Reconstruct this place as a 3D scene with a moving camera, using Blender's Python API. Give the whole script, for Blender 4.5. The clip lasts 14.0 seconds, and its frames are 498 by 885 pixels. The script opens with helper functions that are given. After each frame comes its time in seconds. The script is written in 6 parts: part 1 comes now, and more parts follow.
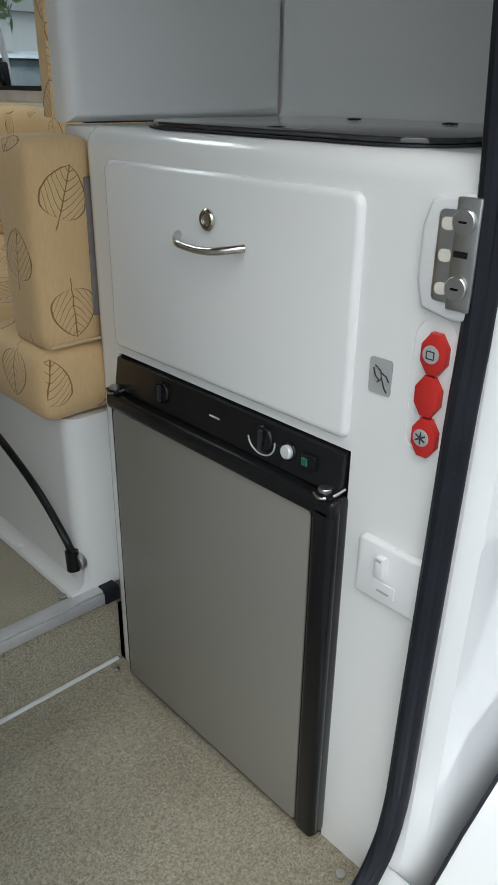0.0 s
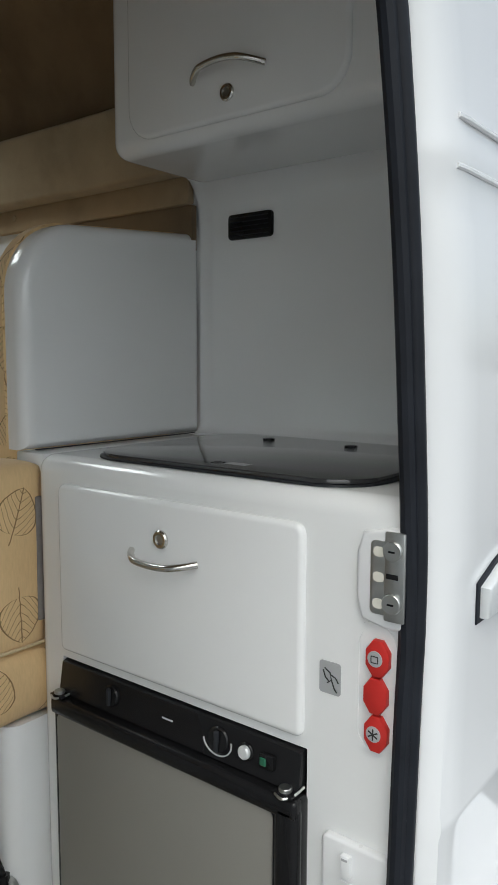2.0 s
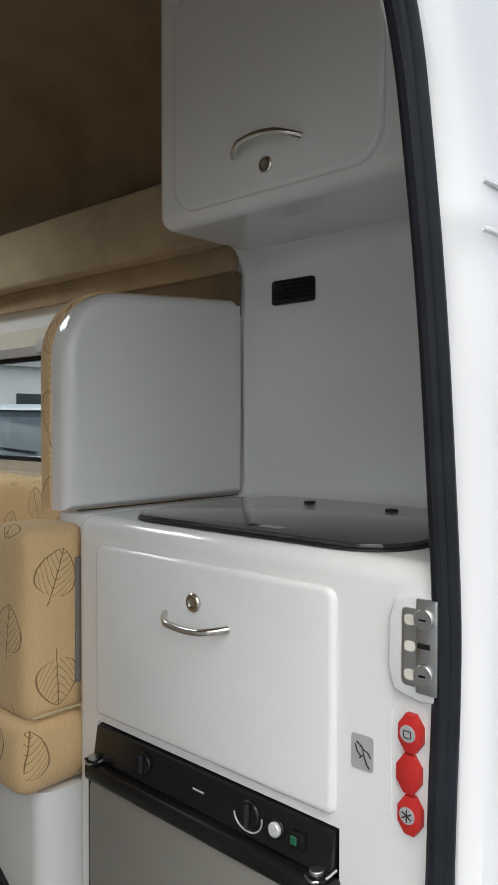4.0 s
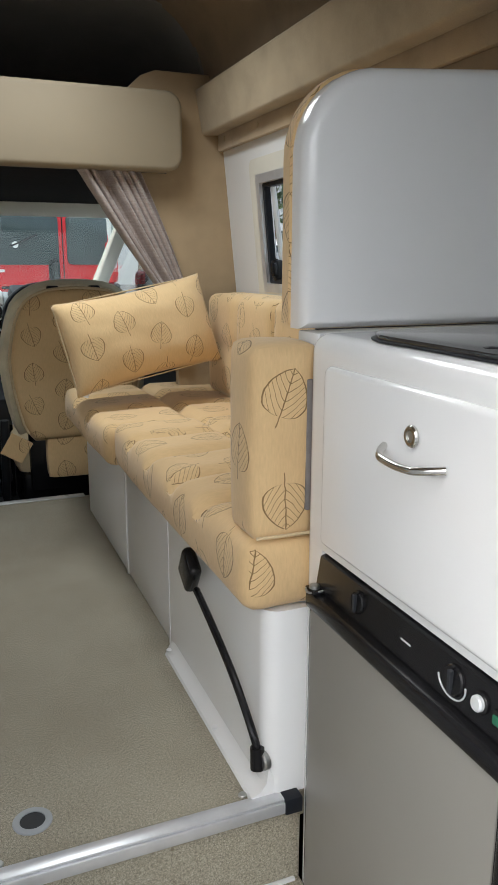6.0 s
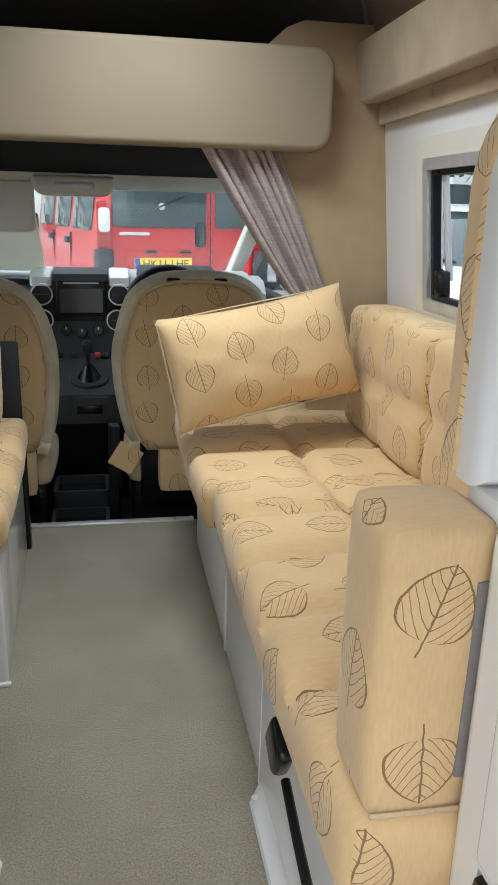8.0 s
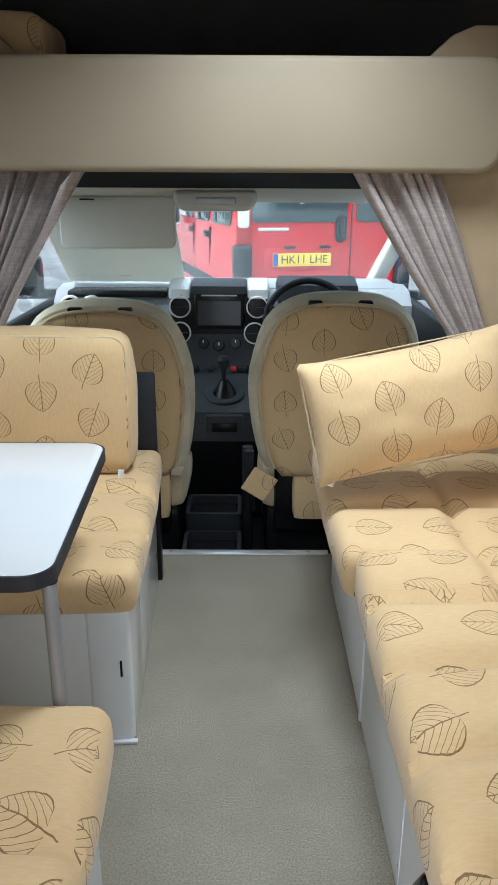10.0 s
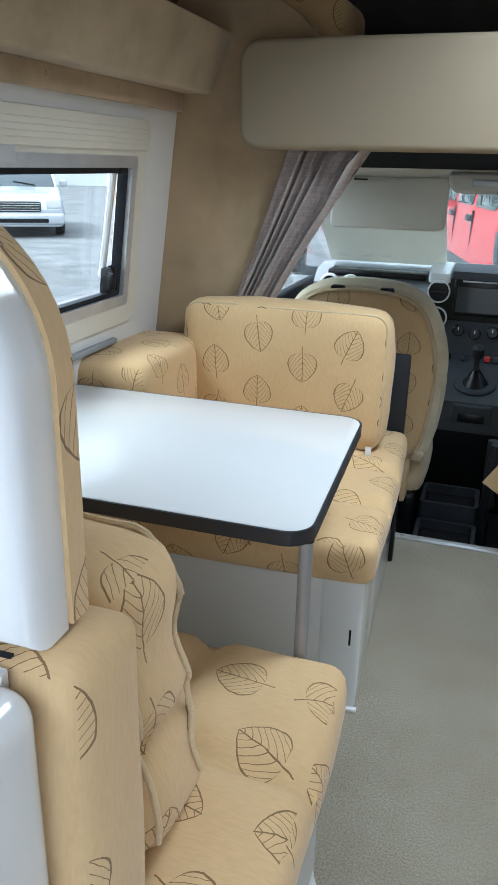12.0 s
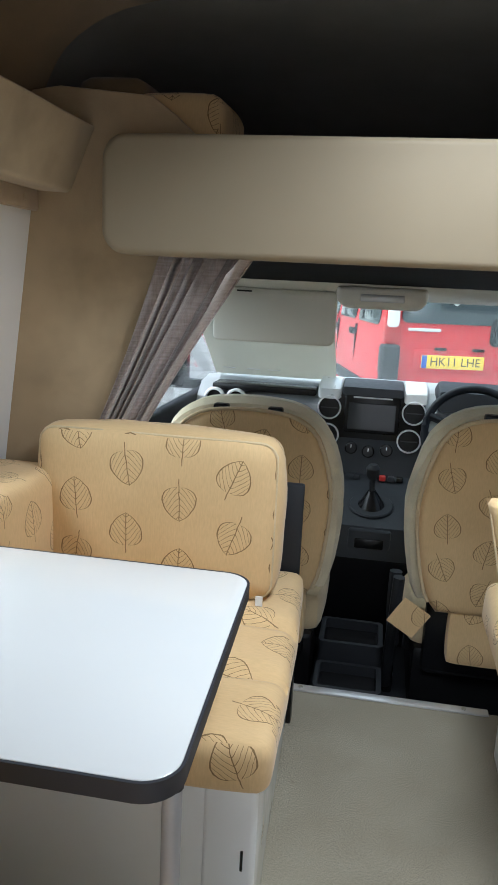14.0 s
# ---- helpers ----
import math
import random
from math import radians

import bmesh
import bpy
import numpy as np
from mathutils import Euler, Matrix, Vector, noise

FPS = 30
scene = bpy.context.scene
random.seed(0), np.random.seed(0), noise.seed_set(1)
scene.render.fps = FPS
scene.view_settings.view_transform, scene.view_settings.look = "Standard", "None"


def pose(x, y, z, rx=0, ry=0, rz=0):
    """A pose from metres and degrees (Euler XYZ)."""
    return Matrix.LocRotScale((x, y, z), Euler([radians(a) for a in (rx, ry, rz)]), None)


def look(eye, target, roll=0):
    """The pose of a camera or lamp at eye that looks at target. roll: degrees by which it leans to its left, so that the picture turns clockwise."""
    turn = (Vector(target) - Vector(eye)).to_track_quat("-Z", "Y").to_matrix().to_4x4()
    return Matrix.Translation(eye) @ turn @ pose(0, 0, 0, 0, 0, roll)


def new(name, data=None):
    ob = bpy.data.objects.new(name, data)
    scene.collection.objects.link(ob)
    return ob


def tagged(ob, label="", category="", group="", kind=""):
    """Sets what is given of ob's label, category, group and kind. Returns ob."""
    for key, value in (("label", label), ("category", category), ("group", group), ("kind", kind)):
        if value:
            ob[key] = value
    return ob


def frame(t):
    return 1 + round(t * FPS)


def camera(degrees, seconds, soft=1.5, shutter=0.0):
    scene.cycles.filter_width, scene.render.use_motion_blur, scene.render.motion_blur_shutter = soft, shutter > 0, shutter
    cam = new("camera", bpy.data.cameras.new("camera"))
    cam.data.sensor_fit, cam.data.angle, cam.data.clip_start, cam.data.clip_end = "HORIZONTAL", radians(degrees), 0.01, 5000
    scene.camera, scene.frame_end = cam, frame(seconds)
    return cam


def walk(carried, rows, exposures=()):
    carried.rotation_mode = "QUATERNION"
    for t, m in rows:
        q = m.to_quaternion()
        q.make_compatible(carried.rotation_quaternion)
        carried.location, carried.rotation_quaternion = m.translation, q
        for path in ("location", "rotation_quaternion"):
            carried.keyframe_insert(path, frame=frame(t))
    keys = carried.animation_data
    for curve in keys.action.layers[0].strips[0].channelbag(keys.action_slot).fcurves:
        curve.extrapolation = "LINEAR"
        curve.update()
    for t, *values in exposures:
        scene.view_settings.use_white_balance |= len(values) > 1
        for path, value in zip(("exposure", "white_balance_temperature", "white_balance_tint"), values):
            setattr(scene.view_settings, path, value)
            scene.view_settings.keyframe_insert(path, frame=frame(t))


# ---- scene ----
cam = camera(36.8, 14.0, soft=1.0)
PATH = [
    (0, (-0.646, -1.002, 0.893), (0.591, 0.316, 0.037), 0.8),
    (0.5, (-0.734, -0.957, 0.899), (0.642, 0.279, 0.139), -0.0),
    (1, (-0.749, -0.959, 0.939), (0.718, 0.241, 0.3), -0.5),
    (1.5, (-0.746, -0.983, 0.982), (0.771, 0.238, 0.529), -0.4),
    (2, (-0.776, -1.001, 1.001), (0.792, 0.221, 0.781), 0.2),
    (2.2, (-0.793, -1.007, 1.007), (0.779, 0.221, 0.859), 0.6),
    (4.3, (-0.722, -1.031, 1.0), (0.703, 0.372, 0.949), 0.4),
    (4.5, (-0.689, -1.034, 1.001), (0.672, 0.429, 0.921), 1.1),
    (5, (-0.611, -1.057, 0.988), (0.518, 0.58, 0.78), 1.6),
    (5.5, (-0.57, -1.06, 0.964), (0.366, 0.672, 0.606), 1.0),
    (6, (-0.532, -0.996, 0.947), (0.197, 0.806, 0.479), 0.1),
    (6.5, (-0.455, -0.873, 0.934), (0.121, 0.974, 0.428), 0.4),
    (7, (-0.359, -0.693, 0.986), (0.091, 1.192, 0.49), 0.7),
    (7.2, (-0.338, -0.641, 1.015), (0.094, 1.241, 0.496), 1.2),
    (9.3, (-0.327, -0.413, 1.16), (-0.131, 1.473, 0.523), 0.8),
    (9.5, (-0.336, -0.397, 1.176), (-0.166, 1.489, 0.531), 1.0),
    (10, (-0.341, -0.323, 1.217), (-0.331, 1.569, 0.568), 0.3),
    (10.5, (-0.362, -0.334, 1.218), (-0.586, 1.527, 0.522), 0.6),
    (11, (-0.378, -0.347, 1.217), (-0.804, 1.464, 0.483), 0.5),
    (11.5, (-0.392, -0.357, 1.218), (-0.951, 1.421, 0.494), 0.5),
    (12, (-0.4, -0.368, 1.215), (-0.973, 1.416, 0.515), 1.3),
    (12.5, (-0.398, -0.36, 1.211), (-0.981, 1.431, 0.536), 1.2),
    (13, (-0.403, -0.34, 1.194), (-0.948, 1.474, 0.552), 1.7),
    (13.5, (-0.426, -0.22, 1.173), (-0.856, 1.638, 0.57), 2.7),
    (14, (-0.448, -0.037, 1.208), (-0.772, 1.889, 0.781), 2.8),
]
walk(cam, [(t, look(eye, target, roll)) for t, eye, target, roll in PATH],
     exposures=[(0.0, 0.18, 6150, 3), (2.2, 0.24, 6350, 4), (4.5, 0.55, 6450, 8), (5.5, 0.88, 6400, 8), (6.5, 1.02, 6350, 8), (7.2, 1.08, 6250, 8), (9.5, 1.46, 5950, 7), (10.5, 1.52, 5550, 4), (12.5, 1.48, 5600, 5), (14.0, 1.50, 5900, 7)])

# ---- world and light ----
world = bpy.data.worlds.new("sky_world")
scene.world = world
world.use_nodes = True
wn = world.node_tree
sky = wn.nodes.new("ShaderNodeTexSky")
sky.sky_type = "NISHITA"
sky.sun_disc = False
sky.sun_elevation, sky.sun_rotation = radians(58), radians(236)
sky.air_density, sky.dust_density, sky.ozone_density = 0.9, 4.5, 1.0
wbg = wn.nodes["Background"]
cloud = wn.nodes.new("ShaderNodeHueSaturation")
cloud.inputs["Saturation"].default_value = 0.55
wn.links.new(sky.outputs[0], cloud.inputs["Color"])
wn.links.new(cloud.outputs[0], wbg.inputs[0])
wbg.inputs[1].default_value = 0.15
sun = new("sun", bpy.data.lights.new("sun", "SUN"))
sun.data.energy, sun.data.angle, sun.data.color = 1.5, radians(150), (1.0, 0.985, 0.965)
sun.matrix_world = look((-4.4, -2.95, 8.5), (0, 0, 0))

# daylight through the roof light's opening
roof_day = new("roof_light_daylight", bpy.data.lights.new("roof_light_daylight", "AREA"))
roof_day.data.shape, roof_day.data.size, roof_day.data.energy, roof_day.data.color = "SQUARE", 0.41, 4.3, (0.95, 0.98, 1.0)
roof_day.data.spread = radians(138)
roof_day.matrix_world = look((-0.22, 1.14, 1.815), (-0.22, 1.1401, 0))


# ---- node helpers and materials ----
def mat_new(name):
    m = bpy.data.materials.new(name)
    m.use_nodes = True
    return m, m.node_tree, m.node_tree.nodes["Principled BSDF"]


def math_node(nt, op, a, b=0.0, c=0.0):
    n = nt.nodes.new("ShaderNodeMath")
    n.operation = op
    for i, v in enumerate((a, b, c)):
        if isinstance(v, (int, float)):
            n.inputs[i].default_value = v
        else:
            nt.links.new(v, n.inputs[i])
    return n.outputs[0]


def noise_tex(nt, scale, detail=3.0, rough=0.5, vec=None, stretch=None):
    n = nt.nodes.new("ShaderNodeTexNoise")
    n.inputs["Scale"].default_value = scale
    n.inputs["Detail"].default_value = detail
    n.inputs["Roughness"].default_value = rough
    if vec is None:
        vec = nt.nodes.new("ShaderNodeTexCoord").outputs["Object"]
    if stretch:
        mp = nt.nodes.new("ShaderNodeMapping")
        mp.inputs["Scale"].default_value = stretch
        nt.links.new(vec, mp.inputs[0])
        vec = mp.outputs[0]
    nt.links.new(vec, n.inputs["Vector"])
    return n.outputs["Fac"]


def ramp(nt, fac, stops):
    r = nt.nodes.new("ShaderNodeValToRGB")
    r.color_ramp.elements[0].position, r.color_ramp.elements[0].color = stops[0][0], (*stops[0][1], 1)
    r.color_ramp.elements[1].position, r.color_ramp.elements[1].color = stops[-1][0], (*stops[-1][1], 1)
    for p, c in stops[1:-1]:
        e = r.color_ramp.elements.new(p)
        e.color = (*c, 1)
    nt.links.new(fac, r.inputs[0])
    return r.outputs[0]


def bump(nt, bsdf, height, strength=0.2, dist=0.002):
    b = nt.nodes.new("ShaderNodeBump")
    b.inputs["Strength"].default_value = strength
    b.inputs["Distance"].default_value = dist
    nt.links.new(height, b.inputs["Height"])
    nt.links.new(b.outputs[0], bsdf.inputs["Normal"])


def mix_col(nt, fac, a, b, mode="MIX"):
    n = nt.nodes.new("ShaderNodeMix")
    n.data_type, n.blend_type = "RGBA", mode
    for i, v in ((0, fac), (6, a), (7, b)):
        if isinstance(v, (int, float)):
            n.inputs[i].default_value = v
        elif isinstance(v, tuple):
            n.inputs[i].default_value = (*v, 1)
        else:
            nt.links.new(v, n.inputs[i])
    return n.outputs[2]


def simple(name, col, rough=0.5, metal=0.0, var=0.08, scale=6.0, fine=0.0, fine_scale=300.0, coat=0.0, bump_s=0.0, spec=0.5, gloss_var=0.07):
    """A plain surface with broad and fine variation of colour and gloss."""
    m, nt, p = mat_new(name)
    n1 = noise_tex(nt, scale, 4)
    lo, hi = tuple(c * (1 - var) for c in col), tuple(min(1, c * (1 + var)) for c in col)
    nt.links.new(ramp(nt, n1, ((0.3, lo), (0.7, hi))), p.inputs["Base Color"])
    p.inputs["Metallic"].default_value = metal
    p.inputs["Specular IOR Level"].default_value = spec
    n2 = noise_tex(nt, scale * 5, 5)
    r = nt.nodes.new("ShaderNodeMapRange")
    nt.links.new(n2, r.inputs[0])
    r.inputs[3].default_value, r.inputs[4].default_value = max(0.02, rough - gloss_var), min(1, rough + gloss_var)
    nt.links.new(r.outputs[0], p.inputs["Roughness"])
    p.inputs["Coat Weight"].default_value = coat
    p.inputs["Coat Roughness"].default_value = 0.08
    if bump_s:
        bump(nt, p, noise_tex(nt, fine_scale, 3), bump_s, 0.001)
    return m


def carpet(name, dark, mid, light):
    m, nt, p = mat_new(name)
    f = math_node(nt, "ADD", math_node(nt, "MULTIPLY", noise_tex(nt, 580, 4, 0.75), 0.68), math_node(nt, "MULTIPLY", noise_tex(nt, 230, 3, 0.6), 0.32))
    g = noise_tex(nt, 3.2, 5, 0.6)
    base = ramp(nt, f, ((0.375, dark), (0.5, mid), (0.625, light)))
    stain = ramp(nt, g, ((0.35, (0.84, 0.82, 0.80)), (0.62, (1.0, 1.0, 1.0))))
    spots = ramp(nt, noise_tex(nt, 55, 2), ((0.20, (0.62, 0.58, 0.54)), (0.25, (1, 1, 1))))
    c = mix_col(nt, 1.0, mix_col(nt, 1.0, base, stain, "MULTIPLY"), spots, "MULTIPLY")
    nt.links.new(c, p.inputs["Base Color"])
    p.inputs["Roughness"].default_value = 0.95
    p.inputs["Specular IOR Level"].default_value = 0.15
    p.inputs["Sheen Weight"].default_value = 0.15
    bump(nt, p, f, 0.3, 0.0012)
    return m


def leaf_fabric(name, ground, dark, cell=0.148, long=0.080):
    """Cream upholstery with embroidered leaves: outline, midrib and curved veins, laid out by the UV map in metres."""
    m, nt, p = mat_new(name)
    uv = nt.nodes.new("ShaderNodeUVMap").outputs[0]
    sep = nt.nodes.new("ShaderNodeSeparateXYZ")
    nt.links.new(uv, sep.inputs[0])
    k = lambda op, a, b=0.0, c=0.0: math_node(nt, op, a, b, c)
    cu = k("DIVIDE", sep.outputs[0], cell * 0.86)
    col = k("FLOOR", cu)
    shift = k("MULTIPLY", k("FLOORED_MODULO", col, 2.0), 0.5)
    cv = k("ADD", k("DIVIDE", sep.outputs[1], cell), shift)
    row = k("FLOOR", cv)
    comb = nt.nodes.new("ShaderNodeCombineXYZ")
    nt.links.new(col, comb.inputs[0])
    nt.links.new(row, comb.inputs[1])
    wh = nt.nodes.new("ShaderNodeTexWhiteNoise")
    wh.noise_dimensions = "2D"
    nt.links.new(comb.outputs[0], wh.inputs["Vector"])
    ang = k("MULTIPLY", k("SUBTRACT", wh.outputs["Value"], 0.5), 0.85)
    # every second row of leaves hangs upside down
    ang = k("ADD", ang, k("MULTIPLY", k("FLOORED_MODULO", k("ADD", row, k("FLOOR", k("DIVIDE", col, 2.0))), 2.0), 3.1416))
    lx = k("MULTIPLY", k("SUBTRACT", k("FRACT", cu), 0.5), cell * 0.86)
    ly = k("MULTIPLY", k("SUBTRACT", k("FRACT", cv), 0.5), cell)
    ca, sa = k("COSINE", ang), k("SINE", ang)
    a = k("SUBTRACT", k("MULTIPLY", lx, ca), k("MULTIPLY", ly, sa))
    b = k("ADD", k("MULTIPLY", lx, sa), k("MULTIPLY", ly, ca))
    wob = k("MULTIPLY", k("SUBTRACT", noise_tex(nt, 60, 2, vec=uv), 0.5), 0.005)
    a = k("ADD", a, wob)
    t = k("ADD", k("DIVIDE", b, long), 0.5)
    tc = k("MINIMUM", k("MAXIMUM", t, 0.0), 1.0)
    half = k("MULTIPLY", k("MULTIPLY", k("POWER", tc, 0.42), k("POWER", k("SUBTRACT", 1.0, tc), 0.75)), 1.06 * long)
    aa = k("ABSOLUTE", a)
    inside = k("MULTIPLY", k("GREATER_THAN", t, 0.0), k("LESS_THAN", t, 1.0))
    lw = 0.0011
    outline = k("MULTIPLY", k("LESS_THAN", k("ABSOLUTE", k("SUBTRACT", aa, half)), lw * 1.3), inside)
    stem = k("MULTIPLY", k("LESS_THAN", aa, lw), k("MULTIPLY", k("GREATER_THAN", t, -0.24), k("LESS_THAN", t, 1.02)))
    an = k("DIVIDE", aa, long)
    s = k("SUBTRACT", t, k("MULTIPLY", k("POWER", an, 1.35), 1.75))
    vein = k("LESS_THAN", k("FRACT", k("ADD", k("MULTIPLY", s, 5.4), 0.3)), 0.11)
    vein = k("MULTIPLY", k("MULTIPLY", vein, k("LESS_THAN", aa, half)), inside)
    mask = k("MAXIMUM", k("MAXIMUM", outline, stem), vein)
    weave = noise_tex(nt, 260, 3, 0.6, vec=uv, stretch=(1.0, 0.18, 1.0))
    broad = noise_tex(nt, 4, 4)
    g = ramp(nt, weave, ((0.25, tuple(c * 0.92 for c in ground)), (0.75, tuple(min(1, c * 1.05) for c in ground))))
    g = mix_col(nt, 1.0, g, ramp(nt, broad, ((0.3, (0.9, 0.88, 0.85)), (0.7, (1.0, 1.0, 1.0)))), "MULTIPLY")
    patch = k("MULTIPLY", mask, k("ADD", 0.72, k("MULTIPLY", noise_tex(nt, 500, 2, vec=uv), 0.4)))
    nt.links.new(mix_col(nt, patch, g, dark), p.inputs["Base Color"])
    p.inputs["Roughness"].default_value = 0.9
    p.inputs["Specular IOR Level"].default_value = 0.2
    p.inputs["Sheen Weight"].default_value = 0.2
    bump(nt, p, k("ADD", k("MULTIPLY", weave, 0.6), k("MULTIPLY", mask, -0.6)), 0.35, 0.002)
    return m


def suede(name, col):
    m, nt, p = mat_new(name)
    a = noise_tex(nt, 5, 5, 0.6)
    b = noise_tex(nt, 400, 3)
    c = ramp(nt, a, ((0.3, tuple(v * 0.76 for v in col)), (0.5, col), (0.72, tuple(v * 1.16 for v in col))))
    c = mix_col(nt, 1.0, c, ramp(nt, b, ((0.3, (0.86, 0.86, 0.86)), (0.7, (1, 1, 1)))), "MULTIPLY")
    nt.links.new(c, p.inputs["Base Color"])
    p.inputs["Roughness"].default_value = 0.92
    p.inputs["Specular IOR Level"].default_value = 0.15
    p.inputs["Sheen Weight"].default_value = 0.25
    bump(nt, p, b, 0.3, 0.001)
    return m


def glass(name, tint=(0.95, 0.97, 0.97), clear=0.9):
    m, nt, p = mat_new(name)
    tr = nt.nodes.new("ShaderNodeBsdfTransparent")
    tr.inputs[0].default_value = (*tint, 1)
    gl = nt.nodes.new("ShaderNodeBsdfGlossy")
    gl.inputs["Roughness"].default_value = 0.02
    lw = nt.nodes.new("ShaderNodeLayerWeight")
    lw.inputs[0].default_value = 0.5
    gain = math_node(nt, "MULTIPLY_ADD", math_node(nt, "POWER", lw.outputs["Facing"], 4.0), 0.35, 0.025)
    mx = nt.nodes.new("ShaderNodeMixShader")
    nt.links.new(gain, mx.inputs[0])
    nt.links.new(tr.outputs[0], mx.inputs[1])
    nt.links.new(gl.outputs[0], mx.inputs[2])
    nt.links.new(mx.outputs[0], nt.nodes["Material Output"].inputs[0])
    return m


def emitting(name, col, power):
    m, nt, p = mat_new(name)
    p.inputs["Base Color"].default_value = (*col, 1)
    p.inputs["Emission Color"].default_value = (*col, 1)
    p.inputs["Emission Strength"].default_value = power
    return m


GEL = simple("white_gelcoat", (0.80, 0.81, 0.81), 0.16, var=0.02, scale=2.5, coat=0.3)
PANEL = simple("white_satin_panel", (0.78, 0.785, 0.785), 0.34, var=0.02, scale=3)
BASE = simple("pale_grey_laminate", (0.66, 0.67, 0.66), 0.3, var=0.03, scale=3)
PAINT = simple("white_car_paint", (0.76, 0.77, 0.78), 0.12, var=0.015, scale=2, coat=0.6)
CREAM = simple("cream_plastic", (0.72, 0.70, 0.62), 0.45, var=0.03, scale=4)
BLACK = simple("black_plastic", (0.009, 0.009, 0.010), 0.26, var=0.05, scale=4, spec=0.28, gloss_var=0.015)
RUBBER = simple("black_rubber", (0.013, 0.015, 0.02), 0.42, var=0.2, scale=14, bump_s=0.15, fine_scale=220, spec=0.2)
DARK = simple("dark_grey_plastic", (0.020, 0.022, 0.026), 0.5, var=0.15, scale=8, bump_s=0.1, spec=0.3)
SLATE = simple("slate_grey_dash", (0.33, 0.35, 0.37), 0.55, var=0.1, scale=6, bump_s=0.1)
CONSOLE = simple("dark_console_plastic", (0.028, 0.032, 0.038), 0.5, var=0.12, scale=8, bump_s=0.1, spec=0.3)
SILVER = simple("silver_plastic", (0.62, 0.64, 0.65), 0.3, 0.2, var=0.04)
CHROME = simple("brushed_chrome", (0.62, 0.61, 0.58), 0.22, 1.0, var=0.05, scale=30)
STEEL = simple("zinc_steel", (0.50, 0.51, 0.50), 0.35, 1.0, var=0.1, scale=30)
ALU = simple("aluminium_trim", (0.64, 0.65, 0.67), 0.35, 0.55, var=0.08, scale=20)
FRIDGE = simple("warm_grey_fridge_panel", (0.29, 0.28, 0.255), 0.38, 0.35, var=0.03, scale=2)
HOB = simple("dark_hob_glass", (0.03, 0.03, 0.032), 0.05, var=0.05, coat=0.5)
RED = simple("red_plastic", (0.50, 0.022, 0.018), 0.35, var=0.08, scale=20)
REDPAINT = simple("red_car_paint", (0.52, 0.012, 0.018), 0.2, var=0.03, coat=0.3)
CARPET = carpet("beige_carpet", (0.125, 0.113, 0.084), (0.315, 0.288, 0.220), (0.54, 0.50, 0.41))
FABRIC = leaf_fabric("leaf_embroidered_fabric", (0.71, 0.508, 0.272), (0.20, 0.125, 0.052))
ARMFAB = leaf_fabric("leaf_embroidered_fabric_large", (0.71, 0.508, 0.272), (0.20, 0.125, 0.052), cell=0.19, long=0.080)
PLAIN = suede("cream_piping_fabric", (0.66, 0.52, 0.32))
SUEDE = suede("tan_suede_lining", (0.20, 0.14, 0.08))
PELMET = suede("light_tan_suede", (0.42, 0.34, 0.225))
OVERCAB = simple("beige_vinyl_padding", (0.275, 0.226, 0.153), 0.66, var=0.05, scale=3, bump_s=0.1, fine_scale=500)
BULK = suede("tan_bulkhead_suede", (0.42, 0.315, 0.195))
VELCRO = simple("grey_velcro", (0.21, 0.19, 0.18), 0.95, var=0.1, scale=40, bump_s=0.5)
TABLE = simple("white_table_laminate", (0.73, 0.75, 0.755), 0.09, var=0.02, scale=3, gloss_var=0.02)
EDGE = simple("dark_blue_grey_edging", (0.018, 0.021, 0.030), 0.5, var=0.1)
LINING = simple("grey_white_roof_lining", (0.36, 0.36, 0.345), 0.7, var=0.05)
ASPHALT = simple("asphalt", (0.21, 0.21, 0.21), 0.9, var=0.3, scale=1.5, bump_s=0.5, fine_scale=90)
PLATE = simple("yellow_plate", (0.85, 0.58, 0.06), 0.4, var=0.03)
BLUE = simple("blue_plate_band", (0.02, 0.09, 0.4), 0.4)
LAMPLENS = simple("clear_lens", (0.75, 0.72, 0.72), 0.15, var=0.1, coat=0.5)
REDLENS = simple("red_lens", (0.45, 0.02, 0.02), 0.15, var=0.1, coat=0.5)
TINT = simple("dark_tinted_glass", (0.035, 0.05, 0.055), 0.05, var=0.25, scale=1.5, coat=0.6)
GREEN = simple("green_switch", (0.02, 0.13, 0.07), 0.3)
WHITEP = simple("white_plastic", (0.74, 0.75, 0.76), 0.3, var=0.02)
GREYST = simple("grey_sticker", (0.38, 0.39, 0.40), 0.4, var=0.03)
INK = simple("black_ink", (0.02, 0.02, 0.02), 0.6)
SCREEN = simple("screen_glass", (0.035, 0.038, 0.042), 0.12, var=0.05)
# darker copy of LINING: the roof space's shade is put into the colour
LUTON_SHADE = simple("shaded_luton_lining", (0.20, 0.195, 0.18), 0.75, var=0.08)
# near-black base colour carries the shade under the cab roof
HEADLINER_SHADE = simple("shade_black_headliner", (0.011, 0.011, 0.012), 0.9, var=0.1, spec=0.1)
COVER = suede("pale_cream_cover", (0.74, 0.66, 0.48))


